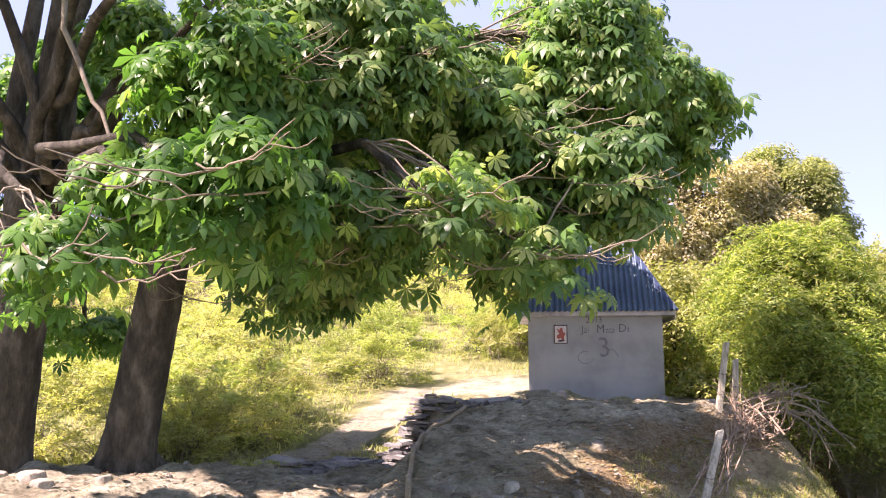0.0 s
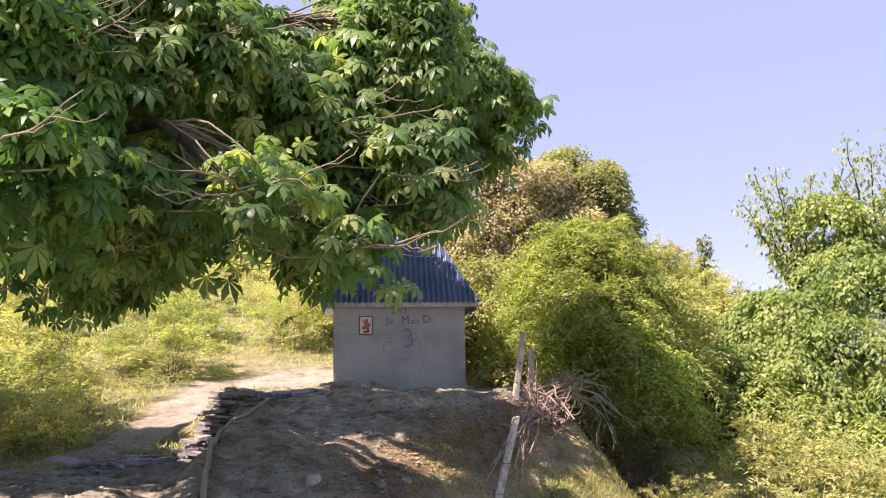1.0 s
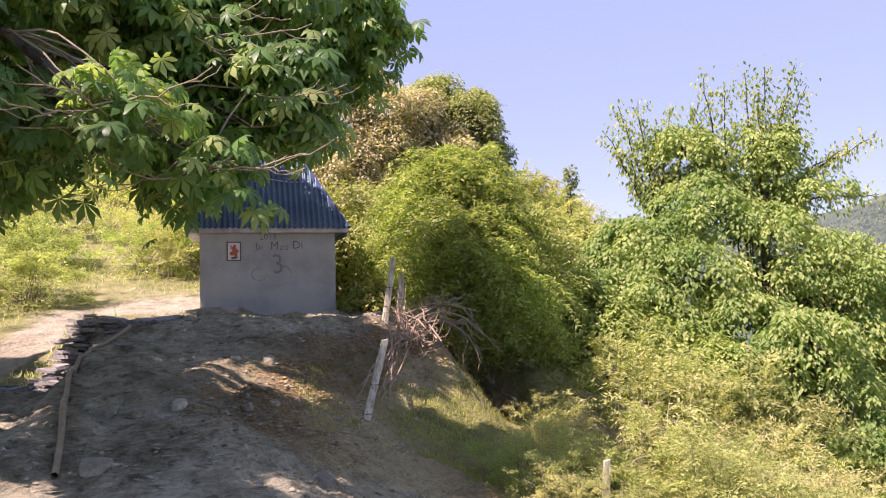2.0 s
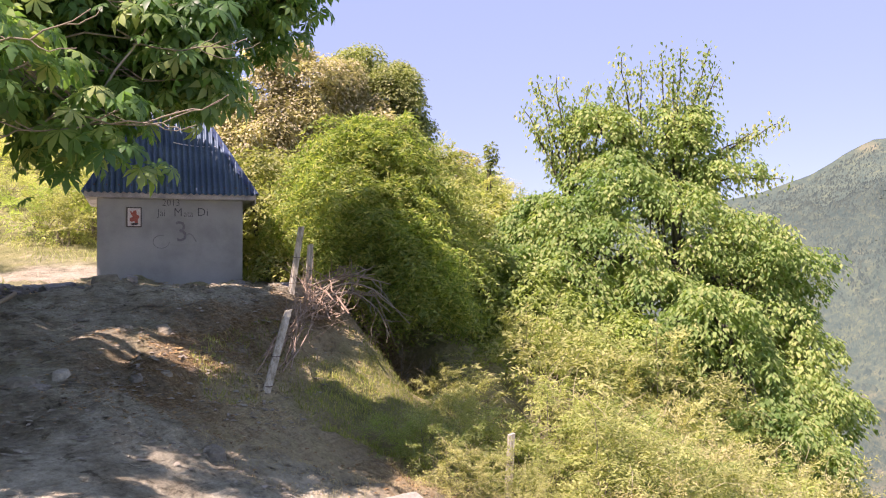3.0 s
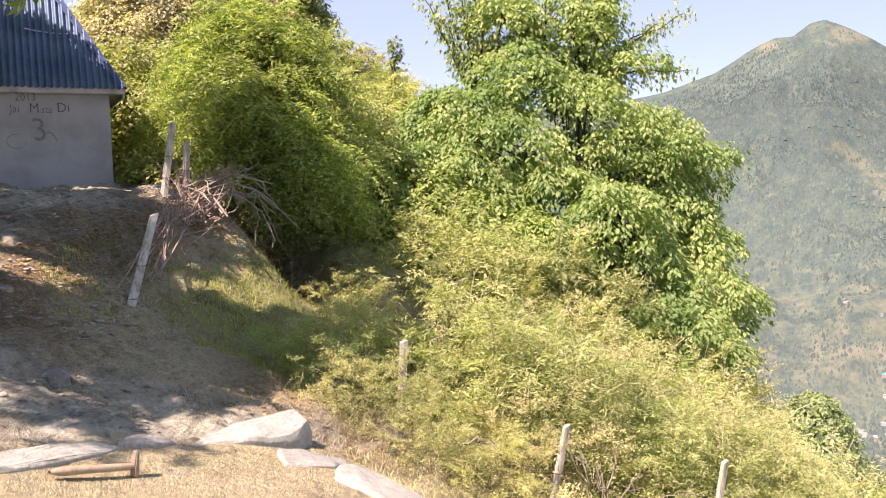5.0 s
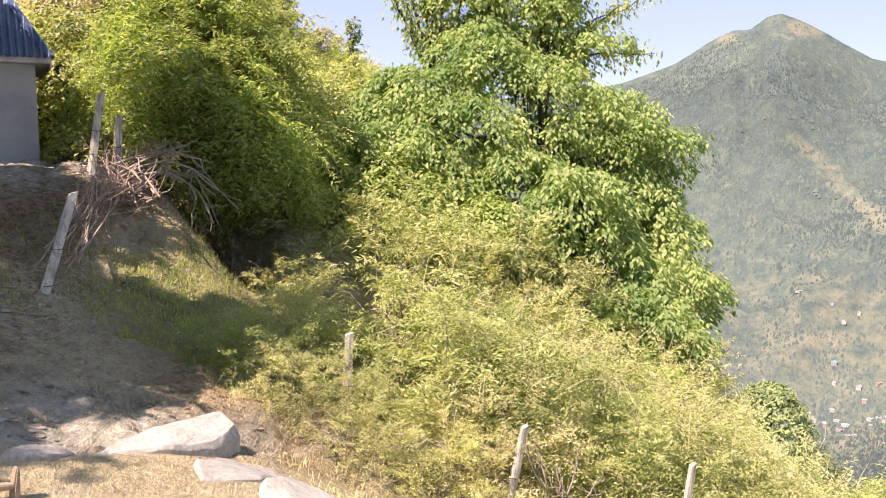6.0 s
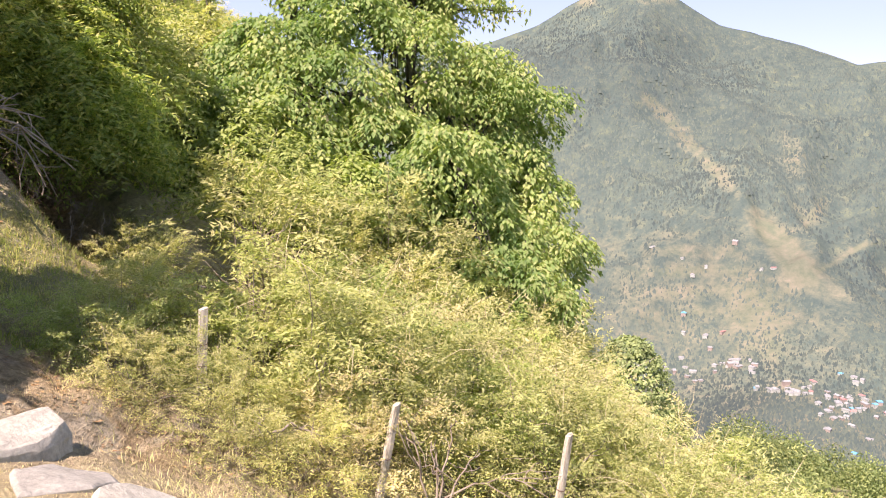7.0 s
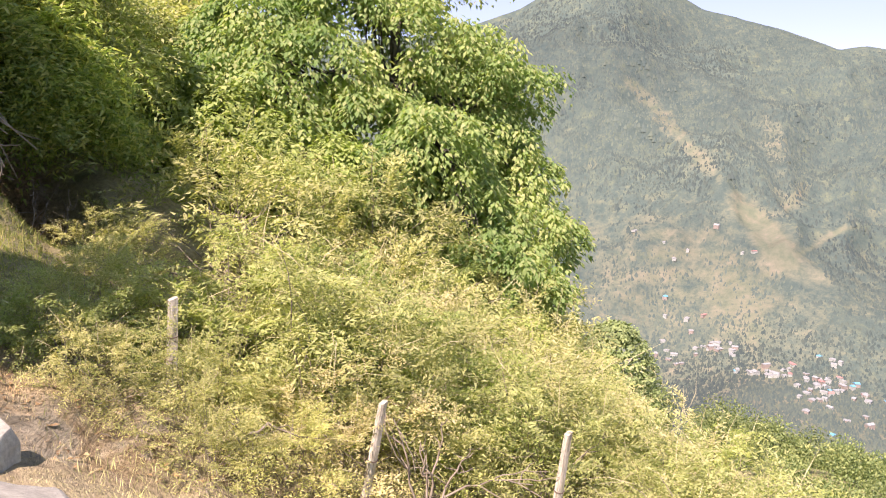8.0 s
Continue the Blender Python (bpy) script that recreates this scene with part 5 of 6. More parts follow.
def build_grass():
    r = np.random.default_rng(90)
    # dry turf where the grass shelf ends in rocks
    x, y = 0.3 + 4.2 * r.random(30000), 3.0 + 3.4 * r.random(30000)
    keep = (y < 5.05 + 0.42 * x) & (wave(x, y, 2.0, 31) > -0.75)
    x, y = x[keep], y[keep]
    grass("dry_turf", x, y, 0.01 + 0.014 * r.random(len(x)), 1.0, DRYGRASS, "short straw-coloured dry turf", 1, 0.9)
    # green bank below the fence
    x, y = 1.9 + 4.3 * r.random(80000), 7.6 + 5.6 * r.random(80000)
    d = x - crest(y)
    keep = (d > 1.3 + 0.6 * wave(x, y, 1.5, 33)) & (d < 5.5) & (y > 8.3 + 0.6 * wave(x, y, 2, 34)) & (wave(x, y, 3.5, 36) > -0.45) & (((x - 5.35) / 0.75) ** 2 + ((y - 12.4) / 1.2) ** 2 > 1) & (r.random(len(x)) < 0.3 + 0.5 * smooth01(d, 1.6, 2.6))
    x, y = x[keep], y[keep]
    grass("bank_grass", x, y, 0.03 + 0.06 * r.random(len(x)), 0.55, GREENGRASS, "thin green grass on the shaded bank", 2, 1.7)
    # tawny dead grass over the lower bank
    x, y = 0.6 + 5.0 * r.random(60000), 6.5 + 6.0 * r.random(60000)
    d = x - crest(y)
    keep = (d > 0.9 + 0.7 * wave(x, y, 1.2, 37)) & (d < 4.6) & (wave(x, y, 2.8, 38) > 0.0) & (r.random(len(x)) < 0.55)
    x, y = x[keep], y[keep]
    grass("bank_straw", x, y, 0.018 + 0.032 * r.random(len(x)), 0.4, DRYGRASS, "tawny dead grass over the shaded bank", 7, 2.0)
    # tall straw at the foot of the shrubs
    x, y = 3.4 + 4.0 * r.random(5000), 4.8 + 4.2 * r.random(5000)
    d = x - crest(y)
    keep = (d > 3.2) & (d < 6.5)
    x, y = x[keep], y[keep]
    grass("straw_grass", x, y, 0.04 + 0.09 * r.random(len(x)), 0.25, DRYGRASS, "tall dry straw among the low shrubs", 3, 1.0)
    # pale grass over the sunny hillside
    y = 11.3 + 36 * r.random(60000) ** 1.7
    x = -0.75 * y - 3 + (1.15 * y + 1) * r.random(60000)
    pc = np.interp(y, [10.5, 12, 14, 17, 21, 30], [-2.6, -1.9, -0.9, 0.2, 0.0, -1.5])
    pw = np.interp(y, [10.5, 12, 14, 17, 18.5, 21], [0.5, 0.6, 0.9, 1.6, 0.4, 0.0])
    keep = (np.abs(x - pc) > pw) & ~((x > 0.2) & (y < 18.5)) & (y > 11.3 + 0.3 * wave(x, y, 2, 35))
    x, y = x[keep], y[keep]
    grass("hillside_grass", x, y, (0.03 + 0.07 * r.random(len(x))) * (1 + 0.05 * y), 0.6, PALEGRASS, "pale dry grass over the sunny hillside", 4, 0.9)
    # tall green grass beside the hut
    x, y = 3.55 + 1.5 * r.random(5000), 13.2 + 2.6 * r.random(5000)
    grass("tall_grass", x, y, 0.08 + 0.15 * r.random(len(x)), 0.4, GREENGRASS, "tall fresh grass beside the hut wall", 5, 1.3)
    # green lawn strip under the terrace
    x, y = -3.2 + 2.2 * r.random(6000), 9.55 + 0.75 * r.random(6000)
    keep = np.exp(-(((x + 2.0) / 0.9) ** 2 + ((y - 9.95) / 0.35) ** 2) * 1.2) > 0.35
    grass("lawn_strip", x[keep], y[keep], 0.03 + 0.04 * r.random(int(keep.sum())), 0.7, GREENGRASS, "strip of fresh short grass", 6, 0.9)
    # fallen leaves and needles on the bare earth
    x, y = -4.5 + 9.5 * r.random(60000), 6.6 + 7.0 * r.random(60000)
    d = x - crest(y)
    keep = r.random(len(x)) < (0.05 + 0.12 * (wave(x, y, 2.2, 45) > 0.2) + 0.6 * np.exp(-((d - 0.9) / 0.8) ** 2) * (y > 7.2)) * (d < 4.2)
    x, y = x[keep], y[keep]
    n = len(x)
    V, F = scatter_leaves(np.stack([x, y, ground_z(x, y) + 0.008], 1), 0.025 + 0.04 * r.random(n), turns(r, n, 0, 0.6), np.array(SPRIG_V) * np.array([2.0, 1, 1]), SPRIG_F)
    tagged(add_fast("leaf_litter", V, F, LITTER), "brown fallen leaves on the bare earth", "leaf litter", kind="stuff")
    # thin stone flakes lying in the earth
    x, y = -4 + 8 * r.random(9000), 6.2 + 7.0 * r.random(9000)
    d = x - crest(y)
    keep = (d < 2.0 + 0.5 * wave(x, y, 1, 47)) & (wave(x, y, 1.7, 46) > -0.35)
    x, y = x[keep], y[keep]
    n = len(x)
    tv = [(-0.5, -0.2, 0), (0.1, -0.4, 0), (0.55, -0.05, 0), (0.2, 0.35, 0), (-0.35, 0.3, 0), (0, 0, 0.1)]
    tf = [(0, 1, 5), (1, 2, 5), (2, 3, 5), (3, 4, 5), (4, 0, 5)]
    V, F = scatter_leaves(np.stack([x, y, ground_z(x, y) + 0.004], 1), 0.018 + 0.08 * r.random(n) ** 3, turns(r, n, 0, 0.35), tv, tf)
    tagged(add_fast("stone_flakes", V, F, FLAKE), "thin grey stone flakes in the bare earth", "stones", kind="stuff")


build_grass()


# ---- woods lower down and the village ----
def facing(r, out):
    """Turns for leaves that hang with their faces turned the way out."""
    h = out + r.normal(size=out.shape) * 0.45
    y = r.normal(size=out.shape) * 0.6 - np.array([0, 0, 0.5])
    y /= np.linalg.norm(y, axis=1)[:, None] + 1e-9
    x = np.cross(y, h)
    x /= np.linalg.norm(x, axis=1)[:, None] + 1e-9
    return np.stack([x, y, np.cross(x, y)], 2)


def woods(name, spots_xy, size, material, label, seed, kind="stuff"):
    r = np.random.default_rng(seed)
    cs, out = [], []
    for x, y in spots_xy:
        s = size * (0.7 + 0.6 * r.random())
        d = r.normal(size=(1500, 3))
        d /= np.linalg.norm(d, axis=1)[:, None]
        d[:, 2] = np.abs(d[:, 2])
        q = 0.6 + 0.4 * r.random((1500, 1)) + 0.1 * np.sin(d[:, :1] * 7)
        cs.append(np.array([x, y, gz(x, y) + 0.25 * s]) + d * q * s * np.array([0.62, 0.62, 0.85]))
        out.append(d)
    cs, out = np.concatenate(cs), np.concatenate(out)
    V, F = scatter_leaves(cs, size * 0.068 * (0.6 + 0.8 * r.random(len(cs))), facing(r, out), PLAIN_V, PLAIN_F)
    return tagged(add_fast(name, V, F, material), label, "trees", kind=kind)


r = np.random.default_rng(8)
pts = [(115 + 95 * r.random(), -5 + 100 * r.random()) for _ in range(150)]
woods("shoulder_woods", pts, 7.0, WOODLEAF, "rounded green woods on the shoulder below", 3)


def conifer(x, y, h, r0, label, seed, group="conifers"):
    rng = np.random.default_rng(seed)
    ob = thing("conifer", (x, y, gz(x, y) - 0.3), label, "tree", group)
    tubes("trunk", [(bend((0, 0, 0), (0, 0, h), (0, 0, 0), 6), np.linspace(0.25, 0.03, 6))], BARK, ob, 7)
    n = 9000
    s = rng.random(n) ** 0.8
    rad = r0 * np.sqrt(np.clip(1 - s ** 2.2, 0, 1)) * (0.7 + 0.3 * rng.random(n)) * (1 + 0.12 * np.sin(s * 40 + 2 * np.sin(s * 9)))
    a = rng.random(n) * 6.283
    cs = np.stack([rad * np.cos(a), rad * np.sin(a), h * (0.04 + 0.94 * s)], 1)
    V, F = scatter_leaves(cs, (0.2 + 0.25 * rng.random(n)) * h / 9, facing(rng, np.stack([np.cos(a), np.sin(a), 0.3 + s], 1)), PLAIN_V, PLAIN_F)
    add_fast("crown", V, F, CONIFER, ob)
    return ob


conifer(34.0, 22.6, 5.0, 2.3, "dense dark conifer below the shrubs", 1)

# ---- fence, stones and small things ----
def post(x, y, z_top, lean_x, lean_y, length, w, label, name="fence_post", group="fence posts"):
    """A split wooden post, its top at z_top; lean: metres by which the top stands off its foot."""
    foot = (x - lean_x, y - lean_y, z_top - length)
    rng = np.random.default_rng(int(abs(x * 100)))
    ob = thing(name, foot, label, "post", group)
    top = Vector((lean_x, lean_y, length))
    bm = bmesh.new()
    rings = []
    for i in range(7):
        s = i / 6
        c = top * s
        k = w * (1.0 - 0.12 * s)
        rings.append([bm.verts.new(c + Vector((dx * k * (1 + 0.2 * (rng.random() - 0.5)), dy * k * 0.8 * (1 + 0.2 * (rng.random() - 0.5)), 0.01 * (rng.random() - 0.5) if i < 6 else 0.02 * dx)))
                      for dx, dy in ((-0.5, -0.35), (-0.2, -0.5), (0.4, -0.45), (0.5, 0.1), (0.3, 0.5), (-0.4, 0.45))])
    for a, b in zip(rings, rings[1:]):
        for k in range(6):
            bm.faces.new((a[k], a[(k + 1) % 6], b[(k + 1) % 6], b[k]))
    bm.faces.new(rings[-1])
    part("shaft", bm, POSTWOOD, ob)
    # wire staples
    for s in (0.35, 0.6):
        ring = []
        for k in range(13):
            a = k * 0.5236
            ring.append(top * s + Vector((math.cos(a) * w * 0.56, math.sin(a) * w * 0.5, 0.01 * math.sin(a))))
        tubes("wire_tie", [(ring, [0.004] * 13)], STEEL, ob, 4)
    return ob


post(3.78, 11.4, 2.50, 0.2, 0.1, 1.05, 0.10, "leaning grey split fence post beside the brush pile")
post(4.2, 12.3, 2.28, 0.06, 0.0, 0.95, 0.10, "grey fence post half hidden in the shrub")
post(3.03, 9.47, 1.46, 0.52, 0.6, 1.2, 0.10, "leaning pale fence post bound with wire")
post(5.09, 8.01, 0.13, 0.05, 0.0, 0.75, 0.085, "short weathered post stub among the shrubs")
post(5.82, 6.33, -0.46, 0.15, -0.13, 1.1, 0.07, "slender pale stake in front of the shrubs", "stake", "stakes")
post(7.13, 5.63, -0.86, 0.11, -0.1, 1.2, 0.075, "slender pale stake in front of the shrubs", "stake", "stakes")


def boulder(name, x, y, sx, sy, sz, turn, material, label, seed, group="edge rocks", wedge=0.0, sink=0.25):
    """An angular block: the hull of jittered corners, worn at its edges, set into the ground."""
    rng = np.random.default_rng(seed)
    bm = bmesh.new()
    for k in range(30):
        a = 2 * math.pi * k / 15 + 0.25 * rng.random()
        up = k >= 15
        q = (0.62 + 0.22 * rng.random()) if up else (0.86 + 0.2 * rng.random())
        h = (1.0 + wedge * math.cos(a) + 0.12 * rng.normal()) if up else -0.6
        bm.verts.new((q * math.cos(a) * (0.9 + 0.1 * abs(math.sin(3 * a + seed))), q * math.sin(a), max(h, 0.15) if up else h))
    for k in range(6):
        bm.verts.new((0.5 * (rng.random() - 0.5), 0.5 * (rng.random() - 0.5), 1.0 + 0.15 * rng.random()))
    hull = bmesh.ops.convex_hull(bm, input=bm.verts[:])
    bmesh.ops.delete(bm, geom=[v for v in bm.verts if not v.link_faces], context="VERTS")
    bmesh.ops.scale(bm, vec=(sx, sy, sz), verts=bm.verts)
    bmesh.ops.triangulate(bm, faces=bm.faces[:])
    bmesh.ops.subdivide_edges(bm, edges=bm.edges[:], cuts=2, use_grid_fill=True)
    m = max(sx, sy)
    for _ in range(2):
        bmesh.ops.smooth_vert(bm, verts=bm.verts[:], factor=0.35, use_axis_x=True, use_axis_y=True, use_axis_z=True)
    for v in bm.verts:
        v.co += Vector(noise.noise_vector(v.co * (3.5 / m) + Vector((seed * 7, 0, 0)))) * 0.05 * m * 0.5 + Vector(noise.noise_vector(v.co * (12 / m))) * 0.012 * m
    me = bpy.data.meshes.new(name)
    bm.to_mesh(me)
    bm.free()
    me.materials.append(material)
    ob = new(name, me)
    slope_x, slope_y = (gz(x + 0.2, y) - gz(x - 0.2, y)) / 0.4, (gz(x, y + 0.2) - gz(x, y - 0.2)) / 0.4
    ob.matrix_basis = pose(x, y, gz(x, y) - sz * sink, math.degrees(math.atan(slope_y)) * 0.6, -math.degrees(math.atan(slope_x)) * 0.6, 0) @ pose(0, 0, 0, 0, 0, turn)
    return tagged(ob, label, "rock", group)


def slab(x, y, turn, rim, material, label, seed, group="edge rocks"):
    """A flat-topped rock; rim: (along, away, height over the ground) round its outline, in metres."""
    rng = np.random.default_rng(seed)
    c, s = math.cos(radians(turn)), math.sin(radians(turn))
    z0 = gz(x, y)
    bm = bmesh.new()
    mid = np.mean(np.array(rim), axis=0)
    for u, v, h in rim:
        g = gz(x + u * c - v * s, y + u * s + v * c) - z0
        bm.verts.new((u, v, g - 0.1))
        du, dv = mid[0] - u, mid[1] - v
        bm.verts.new((u, v, g + h * 0.55))
        bm.verts.new((u + du * 0.09, v + dv * 0.09, g + h))
    bmesh.ops.convex_hull(bm, input=bm.verts[:])
    bmesh.ops.delete(bm, geom=[v for v in bm.verts if not v.link_faces], context="VERTS")
    bmesh.ops.triangulate(bm, faces=bm.faces[:])
    bmesh.ops.subdivide_edges(bm, edges=bm.edges[:], cuts=4, use_grid_fill=True)
    bmesh.ops.smooth_vert(bm, verts=bm.verts[:], factor=0.22, use_axis_x=True, use_axis_y=True, use_axis_z=True)
    for v in bm.verts:
        v.co += Vector(noise.noise_vector(v.co * 5 + Vector((seed * 7, 0, 0)))) * 0.014 + Vector(noise.noise_vector(v.co * 19)) * 0.005
    me = bpy.data.meshes.new("boulder")
    bm.to_mesh(me)
    bm.free()
    me.materials.append(material)
    ob = new("boulder", me)
    ob.matrix_basis = pose(x, y, z0, 0, 0, turn)
    return tagged(ob, label, "rock", group)


slab(2.37, 6.09, 25, ((0, 0, 0.02), (0.4, -0.12, 0.05), (0.8, -0.16, 0.11), (1.12, -0.06, 0.2), (1.18, 0.12, 0.25), (0.98, 0.28, 0.14), (0.6, 0.22, 0.06), (0.2, 0.08, 0.03)), PALEROCK, "large pale wedge-shaped boulder at the edge of the grass", 1)
slab(2.78, 5.5, 26, ((0, 0, 0.02), (0.35, -0.12, 0.03), (0.66, -0.02, 0.05), (0.72, 0.12, 0.06), (0.52, 0.32, 0.07), (0.2, 0.26, 0.05)), PALEROCK, "flat pale slab at the edge of the grass", 2)
slab(3.04, 5.3, 14, ((0, 0, 0.03), (0.2, -0.28, 0.03), (0.6, -0.34, 0.04), (0.92, -0.08, 0.05), (0.76, 0.14, 0.06), (0.4, 0.26, 0.06), (0.12, 0.16, 0.05)), PALEROCK, "broad flat pale slab at the edge of the grass", 3)
slab(0.95, 5.22, 33, ((0, -0.1, 0.03), (0.5, -0.08, 0.02), (0.9, -0.02, 0.02), (1.12, 0.04, 0.02), (1.0, 0.12, 0.035), (0.6, 0.1, 0.04), (0.1, 0.06, 0.04)), PALEROCK, "long low pale rock along the grass edge", 4)
slab(1.85, 5.88, 25, ((0, 0, 0.03), (0.25, -0.05, 0.03), (0.46, 0.0, 0.03), (0.4, 0.08, 0.04), (0.15, 0.08, 0.035)), PINKROCK, "small reddish rock along the grass edge", 5)
boulder("stone", 0.42, 8.0, 0.16, 0.13, 0.09, 6, PINKROCK, "loose pale stone on the bare earth", 6, "loose stones", sink=0.5)
boulder("stone", 0.62, 8.25, 0.1, 0.08, 0.06, 40, PALEROCK, "loose pale stone on the bare earth", 7, "loose stones")
for i, (x, y, s) in enumerate(((-4.3, 8.9, 0.2), (-4.0, 8.5, 0.16), (-3.5, 8.8, 0.13), (-4.7, 9.0, 0.15), (-3.0, 9.2, 0.1), (-4.5, 8.4, 0.14), (3.3, 13.05, 0.16), (3.75, 12.1, 0.14), (1.75, 12.9, 0.12))):
    boulder("stone", x, y, s, s * 0.75, s * 0.5, 37 * i, PINKROCK if i < 6 else SLATE, "loose flat stone on the ground", 20 + i, "loose stones")



def build_embedded_rocks():
    """Weathered blocks that stick out of the trodden slope, and a broken row below the hut wall."""
    r = np.random.default_rng(63)
    made = 0
    while made < 22:
        if made < 12:
            x, y = -1.0 + 3.4 * r.random(), 6.7 + 3.6 * r.random()
        else:
            x, y = 0.9 + 2.4 * r.random(), 12.1 + 1.0 * r.random()
        if float(x - crest(y)) > 1.6 or abs(x + 0.36) < 0.22:
            continue
        s = 0.07 + 0.13 * r.random() ** 1.6
        boulder("stone", x, y, s * (1 + 0.5 * r.random()), s * 0.8, s * 0.36, 180 * r.random(), EARTHROCK, "weathered block half sunk in the trodden slope", 70 + made, "sunken stones", sink=0.62)
        made += 1


build_embedded_rocks()


def build_gravel():
    """Small stones and clods over the bare slope, one mesh."""
    r = np.random.default_rng(61)
    n = 2600
    x, y = -3 + 6.8 * r.random(n), 6.6 + 6.8 * r.random(n)
    keep = (x - crest(y) < 2.0) & (wave(x, y, 1.3, 41) > -0.4)
    x, y = x[keep], y[keep]
    n = len(x)
    tv = np.array([(0.5, 0, 0), (0, 0.42, 0), (-0.45, 0.05, 0), (0.05, -0.4, 0), (0.05, 0.02, 0.32), (0, 0, -0.3)])
    tf = [(0, 1, 4), (1, 2, 4), (2, 3, 4), (3, 0, 4)]
    s = 0.008 + 0.04 * r.random(n) ** 3
    V, F = scatter_leaves(np.stack([x, y, ground_z(x, y)], 1), s * 1.6, turns(r, n, 0, 0.5), tv, tf)
    tagged(add_fast("gravel", V, F, CLOD), "small stones and clods on the bare earth", "gravel", kind="stuff")


build_gravel()


def build_hose():
    pts = np.array([(-0.36, 6.6), (-0.35, 7.6), (-0.38, 8.5), (-0.36, 9.2), (-0.33, 9.8), (-0.22, 10.3), (0.0, 10.8), (0.25, 11.3)])
    s = np.linspace(0, len(pts) - 1, 40)
    x, y = (np.interp(s, np.arange(len(pts)), pts[:, k]) for k in (0, 1))
    z = ground_z(x, y) + 0.03
    ob = thing("hose", (0, 0, 0), "thick tan water hose lying up the bank", "hose")
    tubes("pipe", [(np.stack([x, y, z], 1), [0.027] * 40)], HOSE, ob, 10)


build_hose()


def build_hammer():
    a, b = Vector((1.4, 5.25, gz(1.4, 5.25) + 0.04)), Vector((1.87, 5.42, gz(1.87, 5.42) + 0.06))
    ob = thing("hammer", a, "hammer with a thick wooden handle lying on dry grass", "hammer")
    w = b - a
    tubes("handle", [([w * s for s in np.linspace(0, 1.02, 9)], [0.012, 0.025, 0.025, 0.023, 0.022, 0.022, 0.021, 0.02, 0.008])], HANDLE, ob, 10, 0.03)
    bm = box(-0.02, 0.02, -0.024, 0.024, -0.075, 0.075, 0.008, 2)
    for v in bm.verts:
        if v.co.z > 0.05:
            v.co.x *= 0.45
    bmesh.ops.rotate(bm, cent=(0, 0, 0), matrix=Matrix.Rotation(math.atan2(w.y, w.x), 3, "Z") @ Matrix.Rotation(0.12, 3, "Y"), verts=bm.verts)
    bmesh.ops.translate(bm, vec=w * 0.98 + Vector((0, 0, 0.015)), verts=bm.verts)
    part("head", bm, HAMMERHEAD, ob, "dull steel hammer head")


build_hammer()


def twig_bundle(name, label, place, specs, seed, r0=0.012, material=None):
    """Bare dry twigs; specs: (foot, tip, bow) about the place; each forks a few times."""
    rng = np.random.default_rng(seed)
    ob = thing(name, (*place, gz(*place)), label, "twigs")
    for f, t, bow in specs:
        p = bend(f, t, bow, 9, 0.05, rng)
        runs = [(p, np.linspace(r0, r0 * 0.35, 9))]
        ln = np.linalg.norm(np.array(t) - np.array(f))
        for k in range(5):
            i = int(rng.integers(3, 8))
            tip = p[i] + (p[-1] - p[i]) * 0.5 + rng.normal(size=3) * 0.16 * ln
            runs.append((bend(p[i], tip, rng.normal(size=3) * 0.03, 6, 0.02, rng), np.linspace(r0 * 0.5, r0 * 0.2, 6)))
        tubes("twig", runs, material or DEADWOOD, ob, 5, 0.0, seed)
    return ob


rng = np.random.default_rng(15)
specs = []
for i in range(34):
    specs.append(((-0.3 + 0.5 * rng.random(), -1.0 + 1.3 * rng.random(), 0.02 - 0.2 * rng.random()), (-0.3 + 0.8 * rng.random(), -0.5 + 0.9 * rng.random(), 0.05 + 0.5 * rng.random()), tuple(rng.normal(size=3) * 0.08)))
twig_bundle("brush_pile", "pile of bare dry branches heaped against the fence", (3.95, 11.3), specs, 16, 0.013)
arcs = [((-0.1, -0.2, 0.15), (1.2, -0.4, -0.25), (0, 0, 0.34)), ((-0.1, -0.1, 0.3), (0.95, -0.3, 0.3), (0, 0, 0.12)), ((0, -0.2, 0.1), (0.85, -0.5, -0.4), (0.1, 0, 0.3)), ((-0.1, -0.2, 0.2), (0.7, -0.2, 0.5), (0, 0, 0.05)), ((0, 0, 0.1), (1.0, -0.2, -0.1), (0, 0, 0.22))]
twig_bundle("brush_pile", "long pale bare branches arching out of the brush pile", (3.95, 11.2), arcs, 17, 0.019, TWIG)
specs = [((-0.5 - 0.5 * rng.random(), -1.4 + 0.8 * rng.random(), -0.35 + 0.2 * rng.random()), (-0.15 + 0.3 * rng.random(), 0.1 * rng.random(), 0.25 + 0.4 * rng.random()), tuple(rng.normal(size=3) * 0.05)) for _ in range(14)]
twig_bundle("brush_pile", "dry branches leaning along the fence post", (3.6, 10.6), specs, 18, 0.01)
specs = [((-0.2 + 0.9 * rng.random(), -0.4 + 0.5 * rng.random(), -0.1), (-0.5 + 1.0 * rng.random(), -0.3 + 0.4 * rng.random(), 0.25 + 0.4 * rng.random()), tuple(rng.normal(size=3) * 0.12)) for _ in range(9)]
twig_bundle("bare_stems", "grey bare stems at the foot of the dense shrub", (4.85, 12.6), specs, 19, 0.009)
